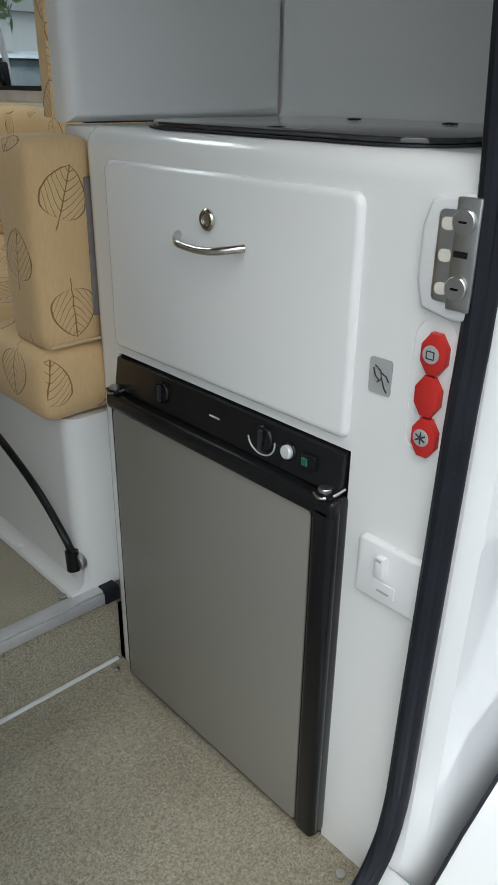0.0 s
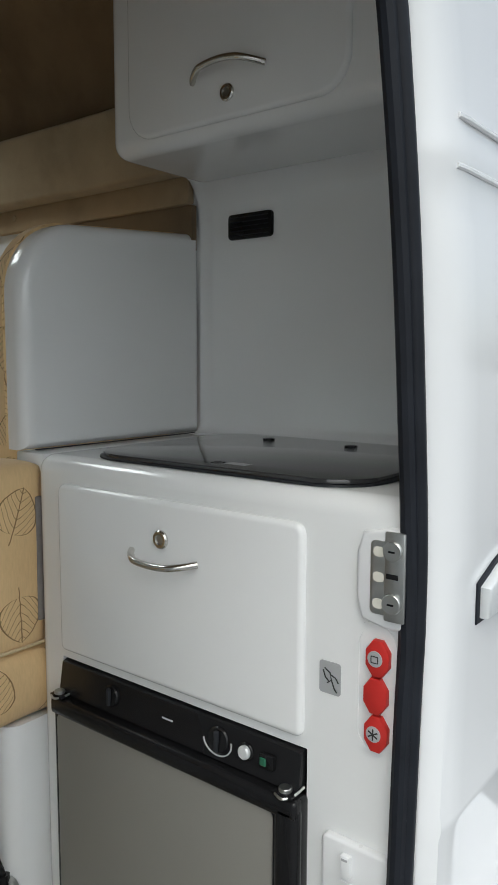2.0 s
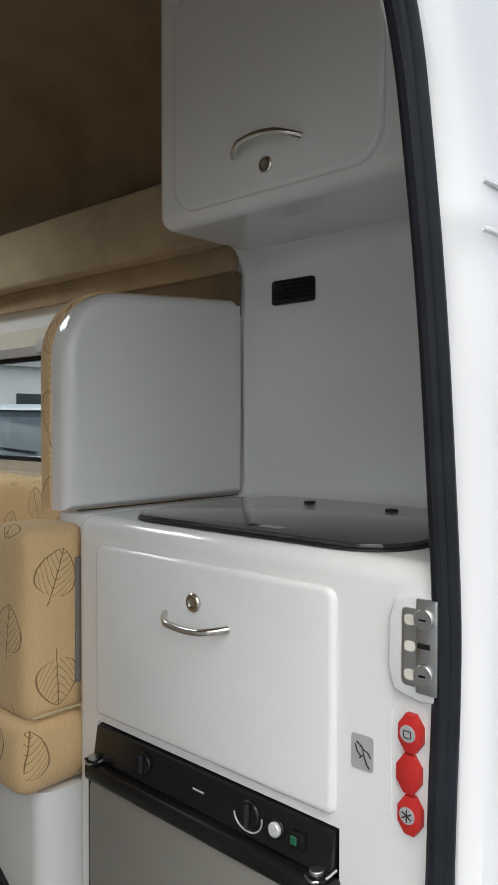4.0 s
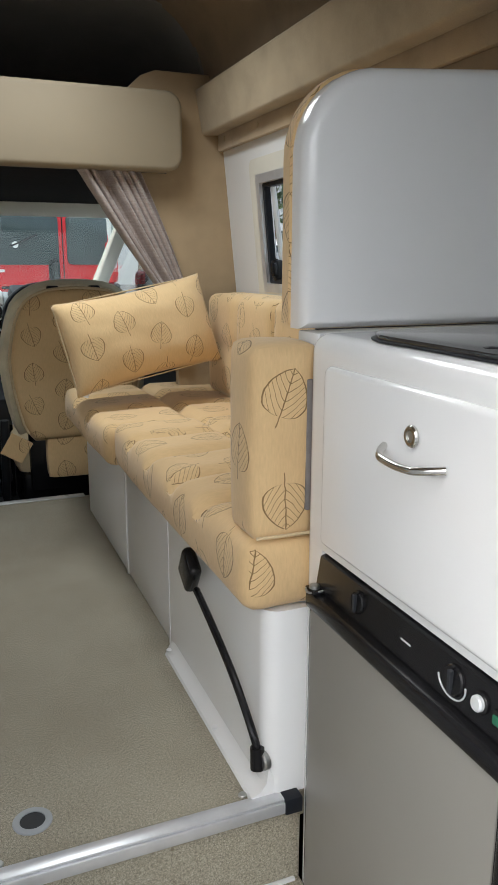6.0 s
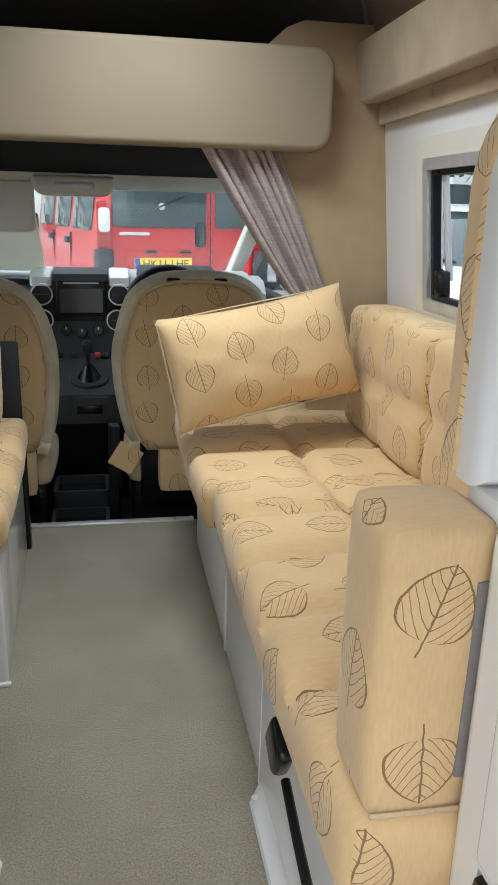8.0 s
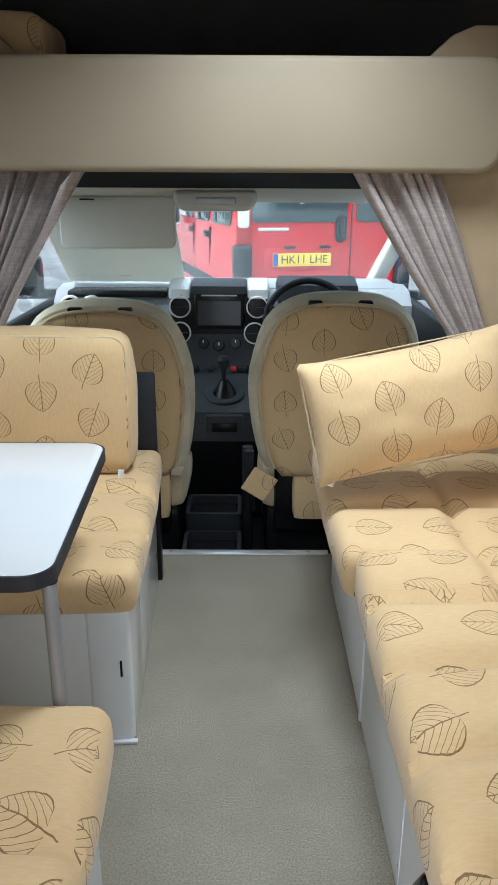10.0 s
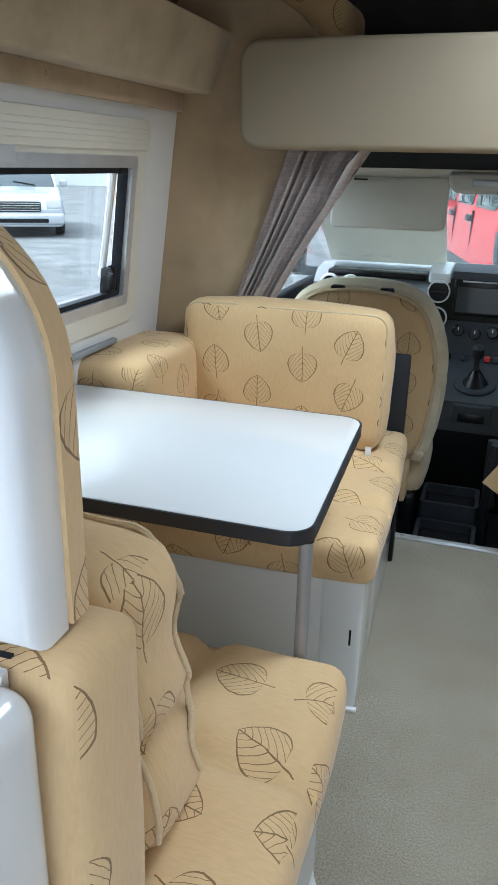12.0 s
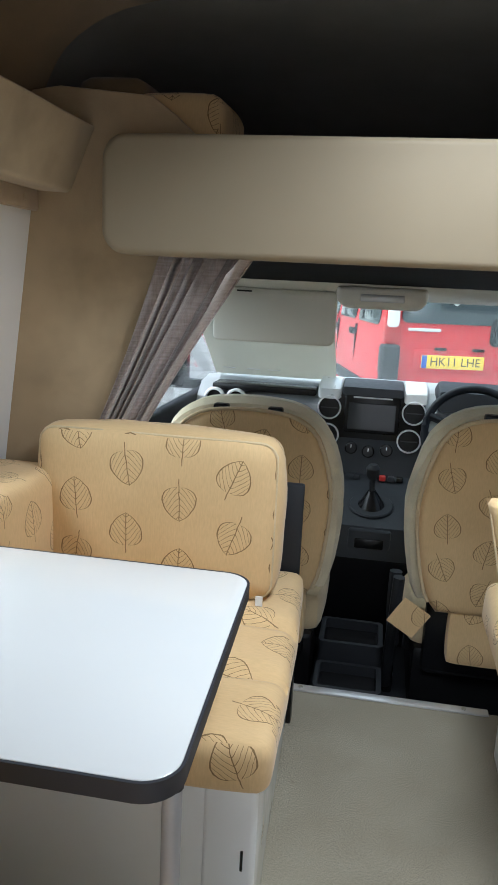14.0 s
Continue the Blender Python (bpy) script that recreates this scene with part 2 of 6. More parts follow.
def thin_card(name, col):
    """Pale card that lets some daylight through from behind."""
    m, nt, p = mat_new(name)
    c = ramp(nt, noise_tex(nt, 5, 4), ((0.3, tuple(v * 0.95 for v in col)), (0.7, col)))
    nt.links.new(c, p.inputs["Base Color"])
    p.inputs["Roughness"].default_value = 0.7
    tl = nt.nodes.new("ShaderNodeBsdfTranslucent")
    nt.links.new(c, tl.inputs["Color"])
    mx = nt.nodes.new("ShaderNodeMixShader")
    mx.inputs[0].default_value = 0.45
    nt.links.new(p.outputs[0], mx.inputs[1])
    nt.links.new(tl.outputs[0], mx.inputs[2])
    nt.links.new(mx.outputs[0], nt.nodes["Material Output"].inputs[0])
    return m


CARD = thin_card("cream_card", (0.72, 0.72, 0.66))
PANE = glass("acrylic_pane", (0.86, 0.9, 0.9))
SCREENG = glass("windscreen_glass", (0.9, 0.95, 0.93))


def curtain_mat():
    m, nt, p = mat_new("mauve_grey_curtain")
    f = noise_tex(nt, 180, 3, 0.6, stretch=(1.0, 1.0, 0.15))
    g = noise_tex(nt, 90, 3, 0.6, stretch=(0.2, 0.2, 2.5))
    c = ramp(nt, f, ((0.3, (0.26, 0.21, 0.19)), (0.7, (0.46, 0.39, 0.36))))
    c = mix_col(nt, 0.5, c, ramp(nt, g, ((0.35, (0.28, 0.23, 0.21)), (0.65, (0.47, 0.40, 0.37)))))
    nt.links.new(c, p.inputs["Base Color"])
    p.inputs["Roughness"].default_value = 0.85
    p.inputs["Sheen Weight"].default_value = 0.3
    bump(nt, p, f, 0.3, 0.001)
    return m


CURTAIN = curtain_mat()


# ---- mesh helpers ----
def box_uv(bm, du=0.0, dv=0.0, turn=0.0):
    lay = bm.loops.layers.uv.verify()
    bm.normal_update()
    c, s = math.cos(turn), math.sin(turn)
    for f in bm.faces:
        n = f.normal
        ax = max(range(3), key=lambda i: abs(n[i]) + (0.001 if i == 2 else 0))
        for l in f.loops:
            x, y, z = l.vert.co
            u, v = ((y, z), (x, z), (y, x))[ax]
            l[lay].uv = (u * c - v * s + du, u * s + v * c + dv)


def link(name, bm, material, smooth=True, angle=35):
    me = bpy.data.meshes.new(name)
    bm.normal_update()
    bm.to_mesh(me)
    bm.free()
    me.materials.append(material)
    if smooth:
        for p in me.polygons:
            p.use_smooth = True
        me.set_sharp_from_angle(angle=radians(angle))
    return new(name, me)


def part(name, bm, material, parent=None, label="", angle=35):
    ob = link(name, bm, material, angle=angle)
    if parent is not None:
        ob.parent = parent
        if parent.type == "EMPTY":
            ob.matrix_parent_inverse = Matrix.Translation(-parent.location)
    if label:
        tagged(ob, label)
    return ob


def thing(name, loc, label, category, group="", kind=""):
    e = new(name)
    e.empty_display_size = 0.05
    e.location = loc
    return tagged(e, label, category, group, kind)


def structure(name, bm, material, label="", angle=35):
    return tagged(link(name, bm, material, angle=angle), label, "", "", "structure")


def rbox(x0, x1, y0, y1, z0, z1, bev=0.0, seg=3, keep=None):
    """A box with rounded edges; keep(midpoint) picks the edges to round."""
    bm = bmesh.new()
    bmesh.ops.create_cube(bm, size=1)
    for v in bm.verts:
        v.co = ((x0 + x1) / 2 + v.co.x * (x1 - x0), (y0 + y1) / 2 + v.co.y * (y1 - y0), (z0 + z1) / 2 + v.co.z * (z1 - z0))
    if bev > 0:
        es = [e for e in bm.edges if keep is None or keep((e.verts[0].co + e.verts[1].co) / 2)]
        bmesh.ops.bevel(bm, geom=es, offset=bev, segments=seg, profile=0.5, affect="EDGES", clamp_overlap=True)
    return bm


def join(*bms):
    out = bms[0]
    for b in bms[1:]:
        me = bpy.data.meshes.new("tmp")
        b.to_mesh(me)
        b.free()
        out.from_mesh(me)
        bpy.data.meshes.remove(me)
    return out


def round_rect(u0, u1, v0, v1, r, n=6):
    """A rounded rectangle's outline; r: one radius, or four from the low-low corner, against the clock."""
    rs = r if isinstance(r, (tuple, list)) else (r,) * 4
    pts = []
    for (cu, cv, a0), q in zip(((u0, v0, 180), (u1, v0, 270), (u1, v1, 0), (u0, v1, 90)), rs):
        su, sv = (1 if cu == u0 else -1), (1 if cv == v0 else -1)
        for i in range(n + 1 if q > 0 else 1):
            a = radians(a0 + (90 * i / n if q > 0 else 0))
            pts.append((cu + su * q + q * math.cos(a), cv + sv * q + q * math.sin(a)) if q > 0 else (cu, cv))
    return pts


def slab(outline, axis, lo, hi, bev=0.0, seg=2, both=False):
    """An outline drawn across an axis ('x': y,z; 'y': x,z; 'z': x,y) and given thickness from lo to hi, with rounded rims."""
    put = {"x": lambda u, v, w: (w, u, v), "y": lambda u, v, w: (u, w, v), "z": lambda u, v, w: (u, v, w)}[axis]
    bm = bmesh.new()
    a = [bm.verts.new(put(u, v, lo)) for u, v in outline]
    b = [bm.verts.new(put(u, v, hi)) for u, v in outline]
    fa, fb = bm.faces.new(a), bm.faces.new(b)
    n = len(a)
    for i in range(n):
        bm.faces.new((a[i], a[(i + 1) % n], b[(i + 1) % n], b[i]))
    bmesh.ops.recalc_face_normals(bm, faces=bm.faces)
    if bev > 0:
        es = list(fb.edges) + (list(fa.edges) if both else [])
        bmesh.ops.bevel(bm, geom=es, offset=bev, segments=seg, profile=0.5, affect="EDGES", clamp_overlap=True)
    return bm


def tube(points, radius, sides=10, taper=None):
    """A round bar along points, capped."""
    bm = bmesh.new()
    pts = [Vector(p) for p in points]
    rings = []
    up = Vector((0.13, 0.31, 0.94))
    for i, p in enumerate(pts):
        d = (pts[min(i + 1, len(pts) - 1)] - pts[max(i - 1, 0)]).normalized()
        s = d.cross(up).normalized()
        q = s.cross(d).normalized()
        r = radius if taper is None else radius * taper(i / (len(pts) - 1))
        rings.append([bm.verts.new(p + (s * math.cos(2 * math.pi * k / sides) + q * math.sin(2 * math.pi * k / sides)) * r) for k in range(sides)])
    for a, b in zip(rings, rings[1:]):
        for k in range(sides):
            bm.faces.new((a[k], a[(k + 1) % sides], b[(k + 1) % sides], b[k]))
    bm.faces.new(rings[0][::-1])
    bm.faces.new(rings[-1])
    bmesh.ops.recalc_face_normals(bm, faces=bm.faces)
    return bm


def curve_points(ctrl, n=16):
    """A smooth run of points through the control points."""
    c = [Vector(p) for p in ctrl]
    out = []
    for i in range(len(c) - 1):
        p0, p1, p2, p3 = c[max(i - 1, 0)], c[i], c[i + 1], c[min(i + 2, len(c) - 1)]
        for k in range(n):
            t = k / n
            out.append(0.5 * ((2 * p1) + (p2 - p0) * t + (2 * p0 - 5 * p1 + 4 * p2 - p3) * t * t + (3 * p1 - p0 - 3 * p2 + p3) * t**3))
    return out + [c[-1]]


def disc(center, axis, r, depth, sides=24, bev=0.0, hole=0.0):
    """A round plate or ring whose face looks along the axis vector."""
    bm = bmesh.new()
    prof = [(hole, 0), (r, 0), (r, depth - bev), (r - bev, depth), (hole, depth)] if bev else [(hole, 0), (r, 0), (r, depth), (hole, depth)]
    rings = []
    for pr, pz in prof:
        if pr <= 0:
            rings.append([bm.verts.new((0, 0, pz))] * sides)
        else:
            rings.append([bm.verts.new((pr * math.cos(2 * math.pi * k / sides), pr * math.sin(2 * math.pi * k / sides), pz)) for k in range(sides)])
    if hole > 0:
        rings.append(rings[0])
    for a, b in zip(rings, rings[1:]):
        for k in range(sides):
            f = list(dict.fromkeys((a[k], a[(k + 1) % sides], b[(k + 1) % sides], b[k])))
            if len(f) > 2:
                bm.faces.new(f)
    bmesh.ops.recalc_face_normals(bm, faces=bm.faces)
    turn = Vector(axis).to_track_quat("Z", "Y").to_matrix().to_4x4()
    bmesh.ops.transform(bm, matrix=Matrix.Translation(center) @ turn, verts=bm.verts)
    return bm


def pad(x0, x1, y0, y1, z0, z1, bev=0.03, cut=0.03, puff=0.006, seams=(), tufts=(), seed=0, wrinkle=0.0025, depth=0.019):
    """A stuffed cushion: a rounded block cut finely, bellied out, with seams pressed in. seams: (axis, place, side), pressed into the side
    ('x-', 'z+', ...) along the line where that axis has that value; tufts: (centre, radius, depth) dimples."""
    dx, dy, dz = x1 - x0, y1 - y0, z1 - z0
    bm = bmesh.new()
    bmesh.ops.create_cube(bm, size=1)
    for v in bm.verts:
        v.co = (v.co.x * dx, v.co.y * dy, v.co.z * dz)
    for ax, d in enumerate((dx, dy, dz)):
        n = max(2, min(64, round(d / cut)))
        for i in range(1, n):
            co, no = Vector((0, 0, 0)), Vector((0, 0, 0))
            co[ax], no[ax] = -d / 2 + d * i / n, 1
            bmesh.ops.bisect_plane(bm, geom=bm.verts[:] + bm.edges[:] + bm.faces[:], plane_co=co, plane_no=no)
    h = Vector((dx / 2, dy / 2, dz / 2))
    mid = Vector(((x0 + x1) / 2, (y0 + y1) / 2, (z0 + z1) / 2))
    r = min(bev, min(h) * 0.95)
    for v in bm.verts:
        inner = Vector([max(-h[i] + r, min(h[i] - r, v.co[i])) for i in range(3)])
        d = v.co - inner
        if d.length > 1e-6:
            # spread the corner's cut evenly over the round
            d = d.normalized() * r if sum(abs(d[i]) > r * 0.999 for i in range(3)) else d
            if d.length > r:
                d = d.normalized() * r
            v.co = inner + d
        rel = Vector([v.co[i] / h[i] for i in range(3)])
        belly = [(1 - rel[(i + 1) % 3] ** 2) * (1 - rel[(i + 2) % 3] ** 2) for i in range(3)]
        for i in range(3):
            if abs(rel[i]) > 0.8:
                v.co[i] += math.copysign(puff * belly[i], rel[i])
        w = v.co + mid
        v.co += Vector((noise.noise(w * 9 + Vector((seed, 0, 0))), noise.noise(w * 9 + Vector((0, seed, 5))), noise.noise(w * 9 + Vector((3, 0, seed))))) * wrinkle
        for axis, place, side in seams:
            ia, isd = "xyz".index(axis), "xyz".index(side[0])
            sg = 1 if side[1] == "+" else -1
            if sg * (v.co[isd] / h[isd]) > 0.45:
                q = (w[ia] - place) / 0.020
                v.co[isd] -= sg * depth * math.exp(-q * q)
        for c, rad, dep in tufts:
            q = (w - Vector(c)).length / rad
            if q < 2.5:
                v.co += (Vector((0, 0, 0)) - v.co.normalized()) * dep * math.exp(-q * q)
        v.co += mid
    return bm


def snap(bm, points, lift=0.002):
    """The cushion's own surface points nearest to the given ones, so that piping lies on it."""
    bm.normal_update()
    out = []
    for p in points:
        v = min(bm.verts, key=lambda q: (q.co - Vector(p)).length_squared)
        c = v.co + v.normal * lift
        if not out or (out[-1] - c).length > 0.004:
            out.append(c)
    return out


def rot_about(bm, center, rx=0, ry=0, rz=0):
    c = Vector(center)
    bmesh.ops.transform(bm, matrix=Matrix.Translation(c) @ pose(0, 0, 0, rx, ry, rz) @ Matrix.Translation(-c), verts=bm.verts)
    return bm


def text_mesh(body, size, m, name, material, parent, label="", extrude=0.0006):
    cu = bpy.data.curves.new("tmp_text", "FONT")
    cu.body, cu.size, cu.extrude = body, size, extrude
    cu.align_x, cu.align_y = "CENTER", "CENTER"
    ob = bpy.data.objects.new("tmp_text", cu)
    scene.collection.objects.link(ob)
    bpy.context.view_layer.update()
    me = bpy.data.meshes.new_from_object(ob.evaluated_get(bpy.context.evaluated_depsgraph_get()))
    bpy.data.objects.remove(ob)
    bm = bmesh.new()
    bm.from_mesh(me)
    bmesh.ops.transform(bm, matrix=m, verts=bm.verts)
    return part(name, bm, material, parent, label)


def wall_x(side, z):
    """The side walls lean in towards the roof."""
    return 0.468 + (1.22 - z) * 0.1 if side > 0 else -1.309 - (1.22 - z) * 0.128


# ---- setting: ground, floors, shell ----
GROUND = -0.3
LOW = -0.180
bm = bmesh.new()
bmesh.ops.create_grid(bm, x_segments=8, y_segments=8, size=400)
bmesh.ops.translate(bm, vec=(0, 0, GROUND), verts=bm.verts)
structure("ground", bm, ASPHALT, "grey asphalt of a car park")

structure("floor", rbox(-1.50, 0.60, 0.072, 2.03, -0.05, 0.0), CARPET, "beige speckled carpet on the raised floor")
structure("floor_step", rbox(-0.80, 0.0, -0.60, 0.072, LOW - 0.04, LOW), CARPET, "beige speckled carpet in the low entrance well")
structure("step_riser", rbox(-0.80, 0.0, 0.066, 0.071, LOW, -0.006), CARPET, "carpeted riser of the step")
structure("floor_under", rbox(-1.42, 0.62, -0.64, 2.03, -0.265, LOW - 0.045), BLACK, "dark underfloor of the van")
trim = join(rbox(-0.80, -0.002, 0.056, 0.084, 0.0005, 0.006, 0.002, 2), rbox(-0.80, -0.002, 0.052, 0.060, -0.022, 0.0005, 0.002, 2))
structure("step_trim", trim, ALU, "aluminium edging strip along the step")
structure("step_trim_cap", rbox(-0.036, -0.0025, 0.049, 0.086, -0.024, 0.0075, 0.002, 2), RUBBER, "dark end cap of the step edging")
structure("riser_bead", rbox(-0.80, -0.01, 0.056, 0.0655, LOW, LOW + 0.007, 0.003, 2), WHITEP, "white sealant bead at the foot of the step")
structure("cab_trim", rbox(-0.66, -0.05, 2.012, 2.045, 0.0005, 0.007, 0.002, 2), ALU, "aluminium edging strip at the cab")
for sx in (-0.60, -0.12):
    tagged(link("trim_screw", disc((sx, 2.028, 0.007), (0, 0, 1), 0.007, 0.003, 12, 0.001), STEEL), "steel screw in the cab edging strip", "screw", "edging screws")
structure("cab_floor", rbox(-1.30, 0.55, 2.03, 3.7, -0.24, -0.20), DARK, "dark rubber floor of the cab")
structure("cab_step", rbox(-1.30, 0.55, 2.032, 2.040, -0.20, -0.01), BLACK, "black face below the cab edge")


def side_wall(side, name):
    """A leaning side wall with a hole for its window, in satin white, between the seat backs and the pelmet."""
    y0, y1, z0, z1 = 0.106 if side > 0 else -0.02, 1.72, -0.04, 1.40
    wy0, wy1, wz0, wz1 = 0.45, 1.40 if side > 0 else 1.462, 0.85, 1.225
    out = round_rect(wy0, wy1, wz0, wz1, 0.025, 4)
    bm = bmesh.new()
    th = 0.045 * side
    faces = []
    n = len(out)
    rect = []
    for u, v in out:
        # outer boundary point for each inner point
        cu, cv = (wy0 + wy1) / 2, (wz0 + wz1) / 2
        rect.append((y0 if u < cu else y1, z0 if v < cv else z1))
    for w in (0, th):
        a = [bm.verts.new((wall_x(side, v) + w, u, v)) for u, v in out]
        corners = {c: bm.verts.new((wall_x(side, c[1]) + w, c[0], c[1])) for c in set(rect)}
        for i in range(n):
            j = (i + 1) % n
            f = list(dict.fromkeys((a[i], a[j], corners[rect[j]], corners[rect[i]])))
            bm.faces.new(f)
        faces.append((a, corners))
    for i in range(n):
        j = (i + 1) % n
        bm.faces.new((faces[0][0][i], faces[0][0][j], faces[1][0][j], faces[1][0][i]))
    bmesh.ops.recalc_face_normals(bm, faces=bm.faces)
    return structure(name, bm, PANEL, "satin white side wall panel of the camper")


side_wall(1, "wall_right")
side_wall(-1, "wall_left")


def lean(bm, side):
    """Shear what was built upright at x = 0 (inner face) on to the leaning wall; built with +x into the room's outside."""
    for v in bm.verts:
        v.co.x = wall_x(side, v.co.z) + v.co.x * side
    if side < 0:
        bmesh.ops.reverse_faces(bm, faces=bm.faces)
    return bm


def ring(outer, inner, axis, lo, hi):
    """A flat frame between two outlines of as many points."""
    put = {"x": lambda u, v, w: (w, u, v), "y": lambda u, v, w: (u, w, v), "z": lambda u, v, w: (u, v, w)}[axis]
    bm = bmesh.new()
    vs = [[bm.verts.new(put(u, v, w)) for u, v in o] for o, w in ((outer, lo), (outer, hi), (inner, hi), (inner, lo))]
    n = len(outer)
    for a, b in zip(vs, vs[1:] + vs[:1]):
        for i in range(n):
            bm.faces.new((a[i], a[(i + 1) % n], b[(i + 1) % n], b[i]))
    bmesh.ops.recalc_face_normals(bm, faces=bm.faces)
    return bm


def camper_window(side, name):
    wy0, wy1, wz0, wz1 = 0.45, 1.40 if side > 0 else 1.462, 0.85, 1.225
    w = thing(name, (wall_x(side, 0.86), (wy0 + wy1) / 2, 0.86), "top-hung acrylic camper window, slightly open, in a cream surround with aluminium frame", "window", kind="structure")
    R = lambda d, r: round_rect(wy0 - d, wy1 + d, wz0 - d, wz1 + d, r, 5)
    part("surround", lean(ring(R(0.05, 0.03), R(0.0, 0.012), "x", 0.004, -0.010), side), CREAM, w, "cream moulded surround")
    part("window_frame", lean(ring(R(0.0, 0.012), R(-0.028, 0.006), "x", -0.012, 0.012), side), ALU, w, "aluminium frame")
    part("rubber_gasket", lean(ring(R(-0.028, 0.008), R(-0.041, 0.006), "x", 0.0, 0.022), side), RUBBER, w, "black rubber gasket")
    pane = slab(R(-0.036, 0.006), "x", 0.055, 0.060)
    g = part("pane", lean(pane, side), PANE, w, "clear acrylic pane")
    g.visible_shadow = False
    if side < 0:
        bl = join(slab(round_rect(wy0 - 0.05, wy1 + 0.045, wz1 + 0.012, wz1 + 0.085, (0.01, 0.01, 0.035, 0.035), 5), "x", 0.002, -0.022, 0.006),)
        part("blind_cassette", lean(bl, side), CREAM, w, "cream ribbed blind cassette")
        for i in range(4):
            part("rib", lean(rbox(-0.0235, -0.021, wy0 - 0.03, wy1 + 0.02, wz1 + 0.026 + i * 0.012, wz1 + 0.028 + i * 0.012, 0.001, 1), side), CREAM, w)
    tab = slab(round_rect(0.83, 0.93, wz1 - 0.02, wz1 + 0.018, (0.0, 0.0, 0.02, 0.02), 4), "x", -0.010, -0.018, 0.002)
    part("blind_tab", lean(tab, side), SILVER, w, "grey pull tab")
    part("stay", lean(tube([(0.03, wy1 - 0.075, 0.93), (0.02, wy1 - 0.068, 1.20)], 0.009, 8), side), SILVER, w, "silver telescopic stay")
    part("stay_bracket", lean(rbox(0.0, 0.04, wy1 - 0.082, wy1 - 0.056, 1.185, 1.212, 0.004, 2), side), BLACK, w)
    lt = join(rbox(-0.002, 0.03, wy1 - 0.085, wy1 - 0.050, 0.885, 0.955, 0.006, 2), rbox(-0.02, 0.0, wy1 - 0.105, wy1 - 0.085, 0.90, 0.945, 0.006, 2),
              tube([(-0.01, wy1 - 0.095, 0.93), (0.01, wy1 - 0.07, 0.955)], 0.007, 8))
    part("latch", lean(lt, side), BLACK, w, "black window catch")
    return w


camper_window(1, "window_1")
camper_window(-1, "window_2")
ledge = lean(rbox(-0.020, 0.0, 1.17, 1.41, 0.752, 0.768, 0.006, 3), -1)
tagged(link("grab_rail", ledge, SLATE), "grey plastic rail on the white wall below the window", "rail")

# outer skin, to close the place
structure("outer_skin_right", rbox(0.66, 0.70, -0.62, 1.9, -0.22, 0.80, 0.02), PAINT, "white outer side of the van")
structure("outer_skin_left", rbox(-1.58, -1.54, -0.62, 1.9, -0.22, 0.80, 0.02), PAINT, "white outer side of the van")
structure("wall_left_rear", rbox(-1.54, -1.48, -0.62, 0.0, -0.3, 1.88), GEL, "white rear wall panel inside the van")
structure("wall_right_rear", rbox(0.60, 0.66, -0.62, 0.0, -0.3, 1.88), GEL, "white rear wall panel inside the van")


def arched_ceiling():
    """The suede roof lining: flat in the middle, rounding down to the pelmets."""
    prof = [(-1.31, 1.50), (-1.28, 1.63), (-1.20, 1.74), (-1.02, 1.81), (-0.65, 1.832), (-0.40, 1.842), (-0.15, 1.835), (0.16, 1.828), (0.30, 1.77), (0.385, 1.65), (0.42, 1.50)]
    pts = curve_points([(x, 0, z) for x, z in prof], 4)
    bm = bmesh.new()
    cols = []
    for y in (-0.66, 0.1, 0.5, 1.0, 1.4, 1.76):
        lo = [bm.verts.new((p.x, y, p.z)) for p in pts]
        cols.append(lo)
    for a, b in zip(cols, cols[1:]):
        for i in range(len(pts) - 1):
            bm.faces.new((a[i], a[i + 1], b[i + 1], b[i]))
    ret = bmesh.ops.extrude_face_region(bm, geom=bm.faces[:])
    for v in ret["geom"]:
        if isinstance(v, bmesh.types.BMVert):
            v.co.z += 0.04
    bmesh.ops.recalc_face_normals(bm, faces=bm.faces)
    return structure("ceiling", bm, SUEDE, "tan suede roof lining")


arched_ceiling()
structure("roof", rbox(-1.54, 0.68, -0.66, 1.80, 1.90, 1.94, 0.02), PAINT, "white roof of the van")
structure("roof_side_right", rbox(0.50, 0.56, -0.62, 1.78, 1.36, 1.93), PAINT, "white upper side of the van")
structure("roof_side_left", rbox(-1.44, -1.38, -0.62, 1.78, 1.38, 1.93), PAINT, "white upper side of the van")


